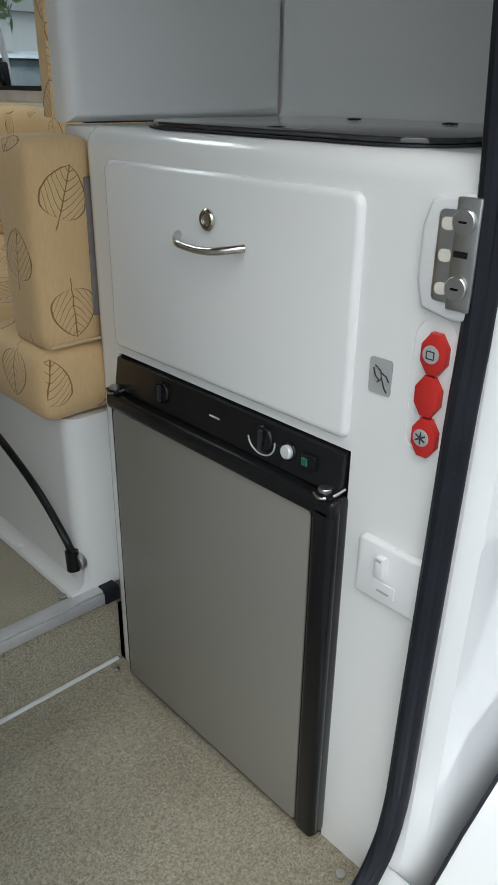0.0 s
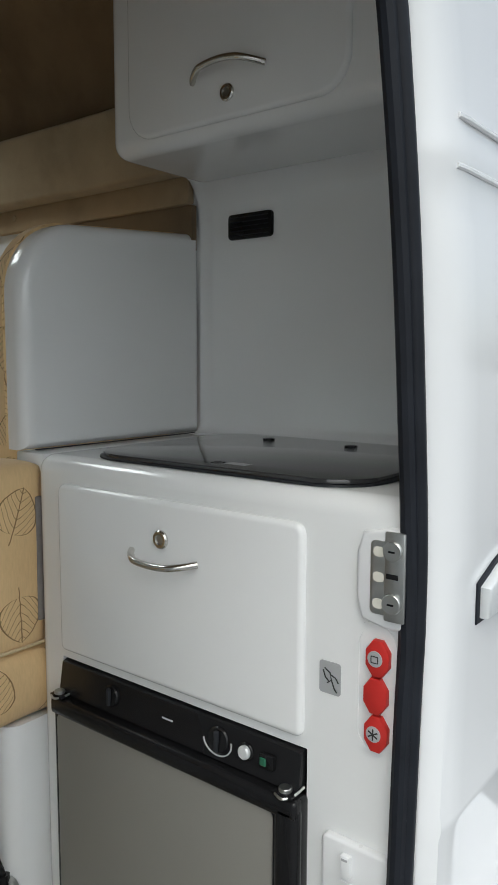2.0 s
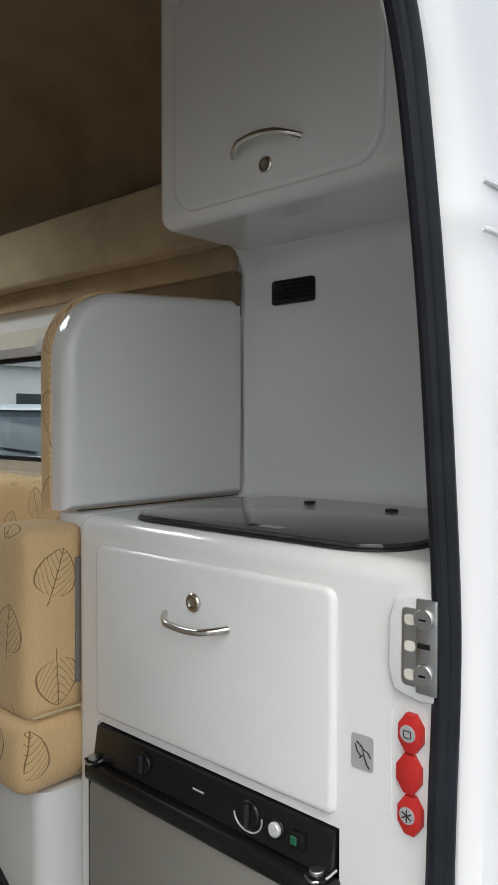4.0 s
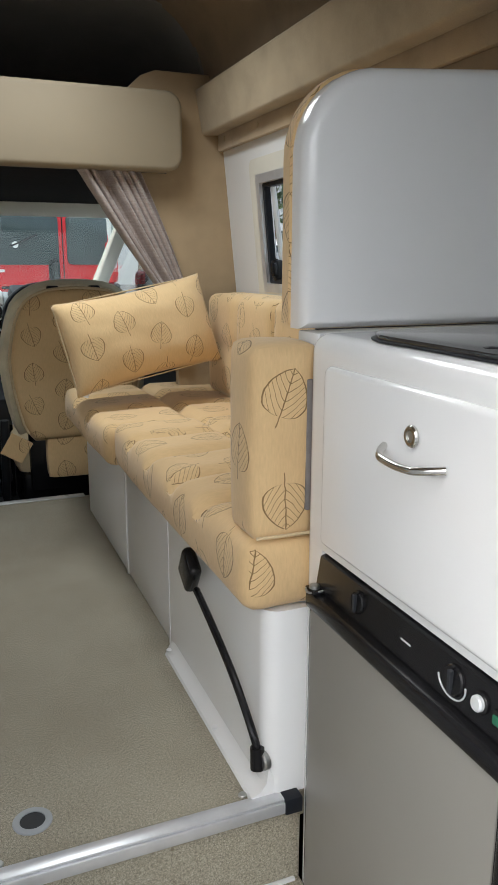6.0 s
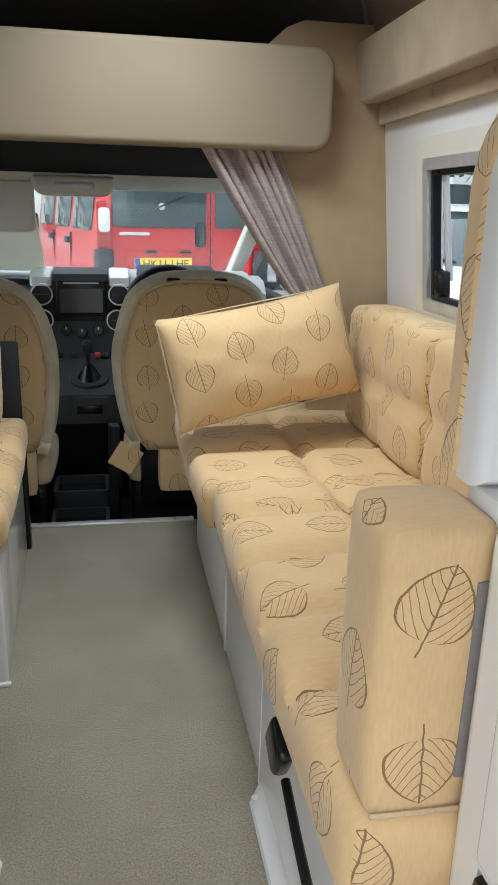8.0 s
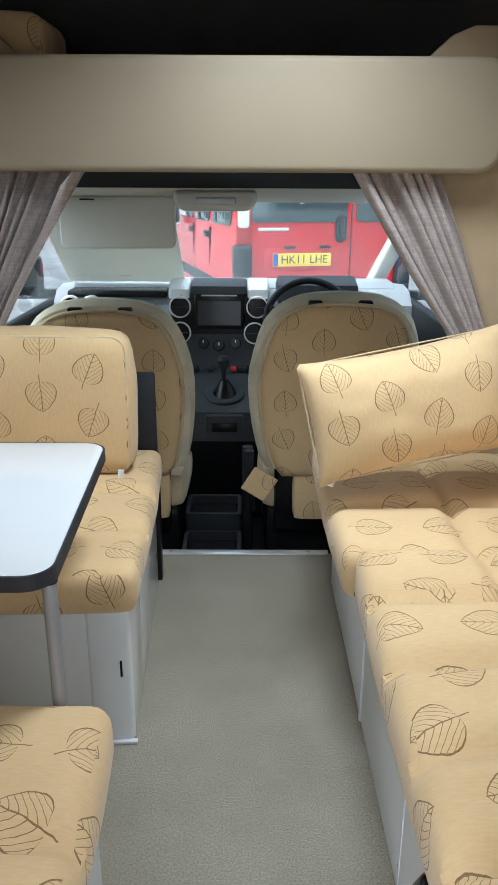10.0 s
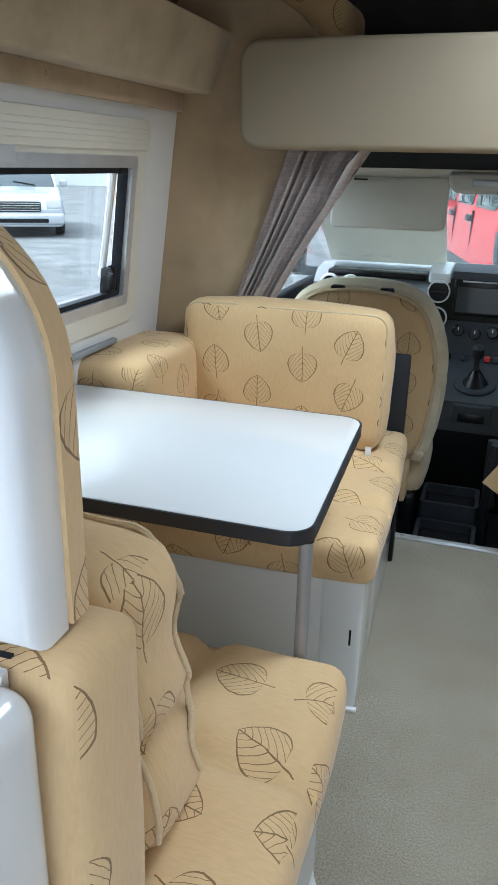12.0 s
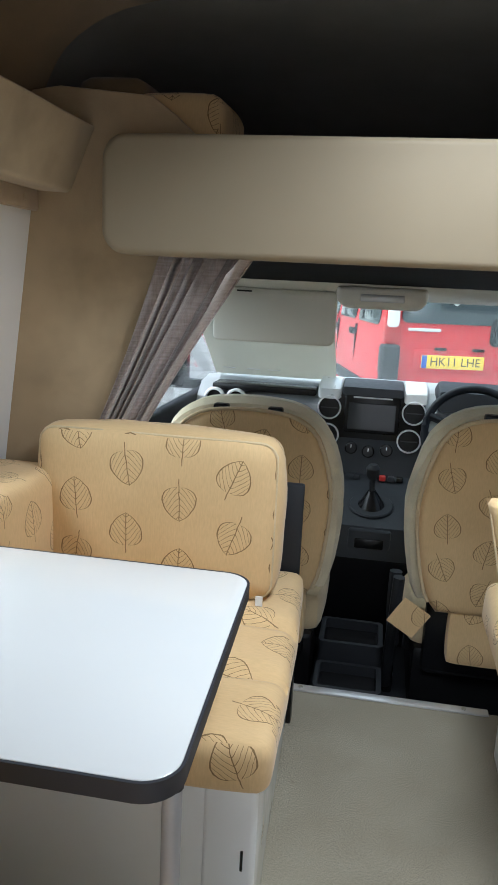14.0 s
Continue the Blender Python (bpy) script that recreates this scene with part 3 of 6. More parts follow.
def pelmet(side, name):
    """A padded suede box along the wall above the window."""
    y0 = 0.106 if side > 0 else 0.0
    fx = (0.352, 0.378, 0.49, 0.49) if side > 0 else (-1.133, -1.195, -1.33, -1.33)
    t = thing(name, ((fx[0] + fx[2]) / 2, 0.9, 1.384), "padded light tan suede pelmet along the side wall above the window", "pelmet")
    prof = [(fx[0], 1.534), (fx[1], 1.384), (fx[2], 1.390), (fx[3], 1.534)]
    bm = bmesh.new()
    cols = []
    ys = [y0 + (1.70 - y0) * i / 24 for i in range(25)]
    for y in ys:
        wv = 0.003 * noise.noise(Vector((y * 4, side, 0)))
        cols.append([bm.verts.new((x + (wv if i < 2 else 0), y, z + (wv if i < 2 else 0))) for i, (x, z) in enumerate(prof)])
    for a, b in zip(cols, cols[1:]):
        for i in range(4):
            bm.faces.new((a[i], a[(i + 1) % 4], b[(i + 1) % 4], b[i]))
    bm.faces.new(cols[0])
    bm.faces.new(cols[-1][::-1])
    bmesh.ops.recalc_face_normals(bm, faces=bm.faces)
    es = [e for e in bm.edges if (abs(e.verts[0].co.x - e.verts[1].co.x) < 0.005 and abs(e.verts[0].co.z - e.verts[1].co.z) < 0.005 and min(abs(e.verts[0].co.x - fx[0]), abs(e.verts[0].co.x - fx[1])) < 0.006)
          or (e.verts[0].co.y == e.verts[1].co.y == 1.70 and abs(e.verts[0].co.z - e.verts[1].co.z) > 0.05)]
    bmesh.ops.bevel(bm, geom=es, offset=0.010, segments=3, profile=0.5, affect="EDGES", clamp_overlap=True)
    part("padded_box", bm, PELMET, t)
    wx = wall_x(side, 1.36)
    strip = rbox(wx - 0.022, wx - 0.002, y0, 1.69, 1.330, 1.388, 0.005, 2) if side > 0 else rbox(wx + 0.002, wx + 0.022, y0, 1.69, 1.340, 1.388, 0.005, 2)
    if side > 0:
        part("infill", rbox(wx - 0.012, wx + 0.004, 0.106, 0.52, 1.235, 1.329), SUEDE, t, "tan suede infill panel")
    s = part("lower_strip", strip, BULK, t, "tan suede strip below the pelmet")
    for y in (0.72, 1.02, 1.32, 1.62):
        part("strip_button", disc((wx - 0.022 * side, y, 1.366), (-side, 0, 0), 0.008, 0.003, 12, 0.001), PELMET, s)


pelmet(1, "pelmet")
pelmet(-1, "pelmet")


def bulkhead():
    """The suede wall between living space and cab, with the cab opening and the mouth of the roof space."""
    y0, y1 = 1.70, 1.74
    R = slab([(0.30, -0.04), (0.60, -0.04), (0.60, 1.56), (0.43, 1.585), (0.21, 1.585), (0.16, 1.565), (0.11, 1.52), (0.05, 1.50), (0.05, 1.26), (0.11, 1.24), (0.20, 1.05), (0.25, 0.86), (0.27, 0.6)], "y", y1, y0, 0.006)
    L = slab([(-1.50, -0.04), (-1.12, -0.04), (-1.09, 0.6), (-1.06, 0.86), (-1.02, 1.05), (-0.93, 1.24), (-0.88, 1.26), (-0.90, 1.52), (-0.95, 1.565), (-1.0, 1.60), (-1.22, 1.62), (-1.50, 1.58)], "y", y1, y0, 0.006)
    structure("bulkhead_right", R, BULK, "beige padded wall beside the cab opening")
    structure("bulkhead_left", L, BULK, "beige padded wall beside the cab opening")
    # the roof space above the cab: floor, sides, roof, front
    structure("luton_floor", rbox(-1.42, 0.50, 1.74, 2.75, 1.44, 1.47), LUTON_SHADE, "grey floor of the roof space above the cab, darkened for shade")
    bm = bmesh.new()
    prof = [(-1.36, 1.45), (-1.335, 1.60), (-1.28, 1.74), (-1.18, 1.82), (-1.0, 1.845), (-0.40, 1.85), (0.10, 1.84), (0.26, 1.82), (0.36, 1.76), (0.41, 1.60), (0.44, 1.45)]
    pts = curve_points([(x, 0, z) for x, z in prof], 4)
    cols = []
    for y, s, dz in ((1.742, 1.0, 0.0), (2.1, 0.99, -0.02), (2.45, 0.95, -0.10), (2.72, 0.85, -0.22)):
        cols.append([bm.verts.new((-0.43 + (p.x + 0.43) * s, y, max(1.46, p.z + dz * (p.z - 1.45) / 0.4))) for p in pts])
    for a, b in zip(cols, cols[1:]):
        for i in range(len(pts) - 1):
            bm.faces.new((a[i], a[i + 1], b[i + 1], b[i]))
    bm.faces.new(cols[-1])
    bmesh.ops.recalc_face_normals(bm, faces=bm.faces)
    bmesh.ops.solidify(bm, geom=bm.faces[:], thickness=0.02)
    structure("luton_lining", bm, LUTON_SHADE, "grey moulded lining of the roof space above the cab, darkened for shade", angle=60)
    rim = [(-1.50, 1.56), (-1.335, 1.60), (-1.28, 1.74), (-1.18, 1.82), (-1.0, 1.845), (-0.40, 1.85), (0.10, 1.84), (0.26, 1.82), (0.36, 1.76), (0.41, 1.60), (0.62, 1.55), (0.62, 1.93), (-1.50, 1.93)]
    structure("luton_rim", slab(rim, "y", 1.775, 1.762, 0.0), LUTON_SHADE, "grey rim round the roof space, darkened for shade")


bulkhead()
panel = slab(round_rect(-1.083, 0.277, 1.248, 1.505, 0.055, 8), "y", 1.672, 1.604, 0.016, 4)
oc = thing("overcab_panel", (-0.4, 1.64, 1.248), "long beige padded panel with rounded corners above the cab opening", "panel")
part("padded_face", panel, OVERCAB, oc)
part("backing_board", rbox(-1.05, 0.25, 1.673, 1.699, 1.262, 1.49), SUEDE, oc)


# ---- rear doorway ----
def rear_wall():
    """The body round the doorway: a jamb that rolls out of the seal, a flat panel with a raised swage, and the sill."""
    bm = bmesh.new()
    rows = []
    for z, edge, ledge, out in ((-0.24, -0.005, 0.05, -0.661), (-0.12, 0.0, 0.040, -0.661), (-0.07, 0.004, 0.036, -0.661), (0.00, 0.008, 0.036, -0.661), (0.12, 0.012, 0.042, -0.661), (0.30, 0.018, 0.048, -0.657),
                                (0.415, 0.021, 0.052, -0.657), (0.427, 0.022, 0.053, -0.668), (0.437, 0.022, 0.053, -0.668), (0.449, 0.023, 0.054, -0.657), (0.62, 0.027, 0.060, -0.657), (0.74, 0.026, 0.062, -0.657), (0.765, 0.025, 0.068, -0.673), (0.95, 0.010, 0.054, -0.675), (1.15, -0.02, 0.024, -0.675), (1.168, -0.025, 0.018, -0.659), (1.20, -0.03, 0.012, -0.659),
                                (1.216, -0.036, 0.008, -0.673), (1.235, -0.038, 0.006, -0.673), (1.25, -0.04, 0.003, -0.659), (1.36, -0.07, -0.03, -0.657), (1.52, -0.16, -0.12, -0.647), (1.62, -0.25, -0.21, -0.643)):
        out = -0.664 + (out + 0.657) * 0.22
        rows.append([bm.verts.new(p) for p in ((edge - 0.006, -0.615, z), (edge, -0.640, z), (edge + 0.010, -0.650, z), (ledge - 0.010, out + 0.005, z), (ledge + 0.006, out + 0.002, z), (ledge + 0.020, out, z), (ledge + 0.045, out, z), (0.45, out, z), (0.62, out + 0.02, z), (0.70, -0.60, z))])
    for a, b in zip(rows, rows[1:]):
        for i in range(len(a) - 1):
            bm.faces.new((a[i], a[i + 1], b[i + 1], b[i]))
    bmesh.ops.recalc_face_normals(bm, faces=bm.faces)
    structure("rear_body_right", bm, PAINT, "glossy white rear body panel beside the doorway", angle=24)
    for z in (1.210, 1.262):
        structure("swage_line", tube([(0.018, -0.6640, z), (0.04, -0.6662, z), (0.30, -0.6665, z), (0.46, -0.6655, z)], 0.0036, 8), PAINT, "thin pressed line in the white body panel")
    structure("rear_body_left", rbox(-1.56, -1.26, -0.68, -0.62, -0.22, 1.92, 0.02), PAINT, "glossy white rear body panel beside the doorway")
    structure("rear_body_top", rbox(-1.26, 0.66, -0.68, -0.63, 1.64, 1.92, 0.01), PAINT, "white body panel above the doorway")
    structure("rear_sill", rbox(-1.26, 0.0, -0.70, -0.60, LOW - 0.07, -0.112, 0.015), PAINT, "white sill of the rear doorway")
    path = [(-1.22, -0.640, -0.100), (-0.22, -0.640, -0.102), (-0.115, -0.640, -0.094), (-0.055, -0.640, -0.062), (-0.018, -0.640, 0.03), (-0.008, -0.640, 0.25), (0.000, -0.640, 0.45), (0.006, -0.640, 0.60), (0.012, -0.640, 0.70), (0.010, -0.640, 0.80), (-0.006, -0.640, 0.95), (-0.028, -0.640, 1.12), (-0.058, -0.640, 1.28), (-0.09, -0.640, 1.40), (-0.16, -0.640, 1.53), (-0.26, -0.640, 1.61), (-0.5, -0.640, 1.63), (-1.22, -0.640, 1.63)]
    pts = curve_points(path, 6)
    seal = thing("door_seal", (-0.01, -0.64, LOW), "black rubber seal round the rear doorway", "seal")
    part("bulb", tube([p + Vector((-0.003, 0.002, 0)) for p in pts], 0.0105, 12), RUBBER, seal)
    part("lip", tube([p + Vector((-0.013, 0.009, 0)) for p in pts], 0.0105, 10), RUBBER, seal, "ribbed inner lip")
    h = thing("exterior_hinge", (0.16, -0.67, 0.70), "chrome door hinge with black gasket on the rear body", "hinge")
    part("gasket", slab([(0.122, 0.668), (0.23, 0.668), (0.23, 0.76), (0.122, 0.722)], "y", -0.655, -0.667, 0.003), RUBBER, h)
    part("hinge_leaf", slab([(0.130, 0.676), (0.23, 0.676), (0.23, 0.75), (0.130, 0.716)], "y", -0.667, -0.681, 0.006, 3), SILVER, h)
    part("screw", disc((0.175, -0.681, 0.70), (0, -1, 0), 0.012, 0.004, 16, 0.001), STEEL, h)
    top = [(-0.30, -0.150), (-0.07, -0.135), (-0.02, -0.085), (0.05, -0.030), (0.14, 0.025), (0.30, 0.075), (0.66, 0.095)]
    bp = thing("rear_bumper", (0.15, -0.75, -0.24), "glossy white rear bumper corner below the doorway", "bumper")
    part("shell", slab(top + [(0.66, -0.24), (-0.30, -0.24)], "y", -0.700, -0.830, 0.030, 5), PAINT, bp)
    part("gap_gasket", tube([(x, -0.697, z + 0.001) for x, z in top], 0.0028, 8), RUBBER, bp, "thin black gap strip")


rear_wall()


# ---- kitchen unit ----
def bow_handle(parent, x, y0, y1, z, sag, out):
    pts = []
    for i in range(21):
        t = i / 20
        s = math.sin(math.pi * t)
        pts.append((x - out * min(1, s * 1.5) ** 0.8, y0 + (y1 - y0) * t, z + sag * (1 - s)))
    return part("handle", tube(pts, 0.0052, 12), CHROME, parent, "brushed chrome bow handle")


def push_lock(parent, x, y, z):
    l = part("push_lock", disc((x, y, z), (-1, 0, 0), 0.0140, 0.005, 28, 0.002, 0.008), CHROME, parent, "chrome push-button lock")
    part("button", disc((x, y, z), (-1, 0, 0), 0.0078, 0.003, 20, 0.001), STEEL, l)


unit = thing("kitchen_unit", (0.2, -0.28, LOW), "glossy white moulded kitchen unit beside the doorway", "kitchen unit")
TOP, UY0, UY1 = 0.84, -0.625, 0.072
body = join(
    rbox(0.0, 0.46, UY0, UY1, 0.498, TOP, 0.028, 6, lambda m: (m.z > TOP - 0.01 and m.x < 0.01) or (m.x < 0.01 and m.y > UY1 - 0.01) or (m.z > TOP - 0.01 and m.y > UY1 - 0.01)),
    rbox(0.0, 0.46, UY0, -0.494, LOW, 0.498),
    rbox(0.0, 0.46, 0.004, UY1, LOW, 0.498, 0.028, 6, lambda m: m.x < 0.01 and m.y > UY1 - 0.01),
    rbox(0.30, 0.46, -0.494, 0.004, LOW, 0.498),
)
part("body", body, GEL, unit)
part("partition_shelf", rbox(0.02, 0.452, UY1, 0.15, 0.50, TOP - 0.003, 0.004, 2), GEL, unit)
flap = part("drop_flap", slab(round_rect(-0.489, 0.001, 0.512, 0.797, (0.012, 0.012, 0.016, 0.016), 5), "x", 0.0, -0.009, 0.0085, 5), GEL, unit, "raised white flap front")
bow_handle(flap, -0.011, -0.180, -0.313, 0.706, 0.008, 0.026)
push_lock(flap, -0.011, -0.243, 0.740)
# recess for the key tags: a shallow moulded tray with a rounded rim
part("key_tray", ring(round_rect(-0.618, -0.560, 0.522, 0.690, 0.028, 6), round_rect(-0.610, -0.568, 0.530, 0.682, 0.021, 6), "x", 0.0, -0.0010), GEL, unit, "shallow moulded tray")


def hob():
    h = thing("hob_lid", (0.22, -0.28, TOP), "dark tinted glass hob and sink lid set in the worktop", "hob")
    o = round_rect(0.026, 0.432, -0.545, -0.015, (0.07, 0.07, 0.06, 0.10), 8)
    part("rim", slab(round_rect(0.020, 0.438, -0.551, -0.009, (0.076, 0.076, 0.066, 0.106), 8), "z", TOP + 0.0005, TOP + 0.003, 0.001), DARK, h, "thin dark rim")
    part("glass_lid", slab(o, "z", TOP + 0.004, TOP + 0.010, 0.0025), HOB, h)
    for x, y in ((0.062, -0.290), (0.378, -0.150), (0.372, -0.335)):
        k = part("lid_grommet", disc((x, y, TOP + 0.010), (0, 0, 1), 0.0115, 0.0008, 24, 0.0003), BLACK, h)
        part("grommet_cap", disc((x, y, TOP + 0.0108), (0, 0, 1), 0.006, 0.0005, 16), RUBBER, k)
    part("label", slab(round_rect(0.056, 0.074, -0.345, -0.306, 0.001), "z", TOP + 0.010, TOP + 0.0104), GREYST, h, "pale grey label")


hob()


def splash():
    """The moulded wall behind the worktop, coved into worktop, partition and upper locker."""
    xw = 0.477
    prof = [(xw - 0.022, TOP + 0.0), (xw - 0.010, TOP + 0.004), (xw - 0.003, TOP + 0.012), (xw, TOP + 0.025), (xw, 1.29), (xw - 0.003, 1.325), (xw - 0.012, 1.352), (xw - 0.030, 1.375), (xw - 0.06, 1.388)]
    bm = bmesh.new()
    cols = []
    ys = [(0.104, 0.012), (0.100, 0.012), (0.094, 0.010), (0.088, 0.006), (0.080, 0.002), (0.070, 0.0), (-0.30, 0.0), (-0.55, 0.0), (-0.60, 0.004), (-0.625, 0.02)]
    for y, d in ys:
        cols.append([bm.verts.new((x - d, y, z)) for x, z in prof])
    for a, b in zip(cols, cols[1:]):
        for i in range(len(prof) - 1):
            bm.faces.new((a[i], a[i + 1], b[i + 1], b[i]))
    bmesh.ops.recalc_face_normals(bm, faces=bm.faces)
    bmesh.ops.solidify(bm, geom=bm.faces[:], thickness=-0.012)
    structure("splash_wall", bm, GEL, "glossy white moulded wall behind the worktop", angle=60)
    v = thing("wall_vent", (0.46, 0.0, 1.25), "small black rounded vent plate on the white wall", "vent")
    part("plate", slab(round_rect(-0.086, 0.028, 1.250, 1.302, 0.008, 5), "x", xw - 0.0005, xw - 0.008, 0.003), BLACK, v)
    for i in range(5):
        part("slat", rbox(xw - 0.0087, xw - 0.008, -0.078, 0.020, 1.257 + i * 0.009, 1.259 + i * 0.009), RUBBER, v)


splash()


def upper_locker():
    u = thing("upper_locker", (0.33, -0.25, 1.372), "glossy white moulded overhead locker with raised door", "locker")
    part("body", rbox(0.212, 0.490, UY0, 0.106, 1.372, 1.89, 0.030, 6, lambda m: (m.x < 0.22 and (m.z < 1.38 or m.y > 0.10)) or (m.z < 1.38 and m.y > 0.10)), GEL, u)
    d = part("door", slab(round_rect(-0.418, 0.045, 1.392, 1.80, 0.055, 8), "x", 0.212, 0.203, 0.008, 4), GEL, u, "raised white locker door")
    bow_handle(d, 0.203, -0.115, -0.267, 1.462, 0.014, -0.0)
    push_lock(d, 0.203, -0.191, 1.432)


def bow_handle_up(parent, x, y0, y1, z, rise, out):
    pts = []
    for i in range(21):
        t = i / 20
        s = math.sin(math.pi * t)
        pts.append((x - out * min(1, s * 1.5) ** 0.8, y0 + (y1 - y0) * t, z + rise * s))
    return part("handle", tube(pts, 0.0055, 12), CHROME, parent, "brushed chrome bow handle")


bow_handle_plain, bow_handle = bow_handle, lambda p, x, y0, y1, z, s, o: bow_handle_up(p, x, y0, y1, z, s, 0.026)
upper_locker()
bow_handle = bow_handle_plain


def partition(name, side, x_edge, x_wall, y, z0, top, label):
    """A white moulded end panel with one high rounded corner, an upholstered pad on its forward side."""
    t = thing(name, ((x_edge + x_wall) / 2, y, z0), label, "partition")
    r = 0.135

    def outline(grow):
        e, w = x_edge - side * grow, x_wall
        ztop = top + grow
        pts = [(e, z0 + 0.006 if grow else z0)]
        for i in range(13):
            a = radians(180 - 90 * i / 12)
            pts.append((e + side * (r + grow) * (1 + math.cos(a)), ztop - (r + grow) + (r + grow) * math.sin(a)))
        pts += [(w, top + 0.025 + grow), (w, z0)]
        return pts
    part("panel", slab(outline(0.0), "y", y + 0.05, y, 0.024, 6), GEL, t, "glossy white moulded panel")
    part("seam", rbox(min(x_edge, x_wall) + 0.022, max(x_edge, x_wall) - 0.022, y - 0.0015, y + 0.004, z0 - 0.0004, z0 + 0.0016), RUBBER, t, "thin dark joint line")
    p = slab(outline(0.005), "y", y + 0.050, y + 0.086, 0.014, 4)
    box_uv(p, 0.05, 0.02)
    part("upholstered_pad", p, FABRIC, t, "cream leaf-embroidered pad")



partition("end_partition", 1, 0.008, 0.470, 0.104, 0.8405, 1.247, "white moulded end panel with upholstered pad above the worktop")


# ---- fridge ----
def fridge():
    f = thing("fridge", (0.15, -0.245, LOW), "black framed absorption fridge with a warm grey door panel", "fridge")
    part("cabinet", rbox(0.006, 0.29, -0.492, 0.002, LOW + 0.006, 0.496, 0.004, 2), BLACK, f)
    cp = part("control_panel", slab([(0.006, 0.440), (-0.014, 0.440), (-0.006, 0.492), (0.006, 0.496)], "y", -0.490, 0.0, 0.003, 2, True), BLACK, f, "glossy black control panel")
    part("display_edge", rbox(-0.0125, -0.008, -0.470, -0.02, 0.448, 0.450, 0.0008, 1), DARK, cp)

    def dial(y, r, ringed):
        d = part("dial", disc((-0.008, y, 0.468), (-1, 0, 0.12), r, 0.006, 32, 0.002), BLACK, cp, "black rotary dial")
        part("dial_grip", rbox(-0.019, -0.013, y - 0.003, y + 0.003, 0.468 - r * 0.8, 0.468 + r * 0.8, 0.001, 1), DARK, d)
        if ringed:
            pts = [(-0.0135, y + 0.0255 * math.cos(a), 0.468 + 0.0215 * math.sin(a)) for a in [radians(170 + i * 8) for i in range(24)]]
            part("scale_ring", tube(pts, 0.0012, 6), SILVER, d, "white scale arc")
    dial(-0.128, 0.017, False)
    dial(-0.352, 0.019, True)
    b = part("igniter", disc((-0.010, -0.402, 0.468), (-1, 0, 0.12), 0.013, 0.004, 24, 0.001), BLACK, cp)
    part("igniter_button", disc((-0.014, -0.402, 0.4685), (-1, 0, 0.12), 0.0095, 0.006, 24, 0.002), SILVER, b, "silver push button")
    s = part("rocker_switch", rbox(-0.018, -0.008, -0.452, -0.428, 0.458, 0.478, 0.002, 2), BLACK, cp)
    part("rocker_lens", rbox(-0.0205, -0.0175, -0.441, -0.431, 0.463, 0.474, 0.001, 1), GREEN, s, "green rocker lens")
    part("maker_mark", rbox(-0.0125, -0.011, -0.264, -0.242, 0.4668, 0.4695, 0.0004, 1), SILVER, cp, "small silver maker's mark")
    door = part("door", join(
        rbox(-0.024, 0.004, -0.497, 0.004, LOW + 0.010, 0.437, 0.008, 3),
        rbox(-0.031, -0.010, -0.497, 0.004, 0.408, 0.437, 0.007, 3)), BLACK, f, "black plastic door frame")
    part("door_panel", slab(round_rect(-0.457, -0.008, LOW + 0.020, 0.410, (0.006, 0.006, 0.012, 0.012), 4), "x", -0.022, -0.0262, 0.0015), FRIDGE, door, "warm grey satin door panel")
    part("edge_strip", rbox(-0.031, -0.010, -0.498, -0.460, LOW + 0.012, 0.428, 0.010, 4), BLACK, door, "black rounded edge strip")
    for y in (-0.474, -0.010):
        h = part("door_hinge", rbox(-0.030, -0.004, y - 0.016, y + 0.014, 0.437, 0.443, 0.002, 2), BLACK, f)
        part("hinge_screw", disc((-0.020, y, 0.443), (0, 0, 1), 0.009, 0.005, 18, 0.001), STEEL, h)
        part("hinge_wire", tube(curve_points([(-0.030, y + 0.010, 0.440), (-0.034, y - 0.004, 0.439), (-0.022, y - 0.014, 0.441), (-0.003, y - 0.018, 0.446)], 5), 0.0018, 6), STEEL, h)


fridge()


# ---- fittings on the kitchen end post ----
def hex_tag(y, z, mark):
    t = thing("key_tag", (-0.004, y, z - 0.025), "red hexagonal plastic key tag in the moulded tray", "key tag", "red key tags")
    o = [(y - 0.0155, z - 0.009), (y - 0.006, z - 0.0225), (y + 0.006, z - 0.0225), (y + 0.0155, z - 0.009), (y + 0.0155, z + 0.009), (y + 0.006, z + 0.0225), (y - 0.006, z + 0.0225), (y - 0.0155, z + 0.009)]
    part("tag", slab(o, "x", -0.001, -0.009, 0.002, 2), RED, t)
    if mark:
        d = part("disc", disc((-0.009, y + 0.002, z), (-1, 0, 0), 0.0098, 0.0012, 24, 0.0004), GREYST, t, "pale disc with a symbol")
        if mark == "flake":
            for i in range(3):
                a = radians(60 * i + 30)
                c, s = math.cos(a) * 0.007, math.sin(a) * 0.007
                part("symbol_arm", tube([(-0.0105, y + 0.002 - c, z - s), (-0.0105, y + 0.002 + c, z + s)], 0.0009, 5), INK, d)
        else:
            part("symbol_cup", ring(round_rect(y - 0.003, y + 0.007, z - 0.005, z + 0.004, 0.001, 2), round_rect(y - 0.002, y + 0.006, z - 0.004, z + 0.003, 0.001, 2), "x", -0.0102, -0.0108), INK, d)


hex_tag(-0.596, 0.648, "cup")
hex_tag(-0.594, 0.601, "")
hex_tag(-0.596, 0.554, "flake")

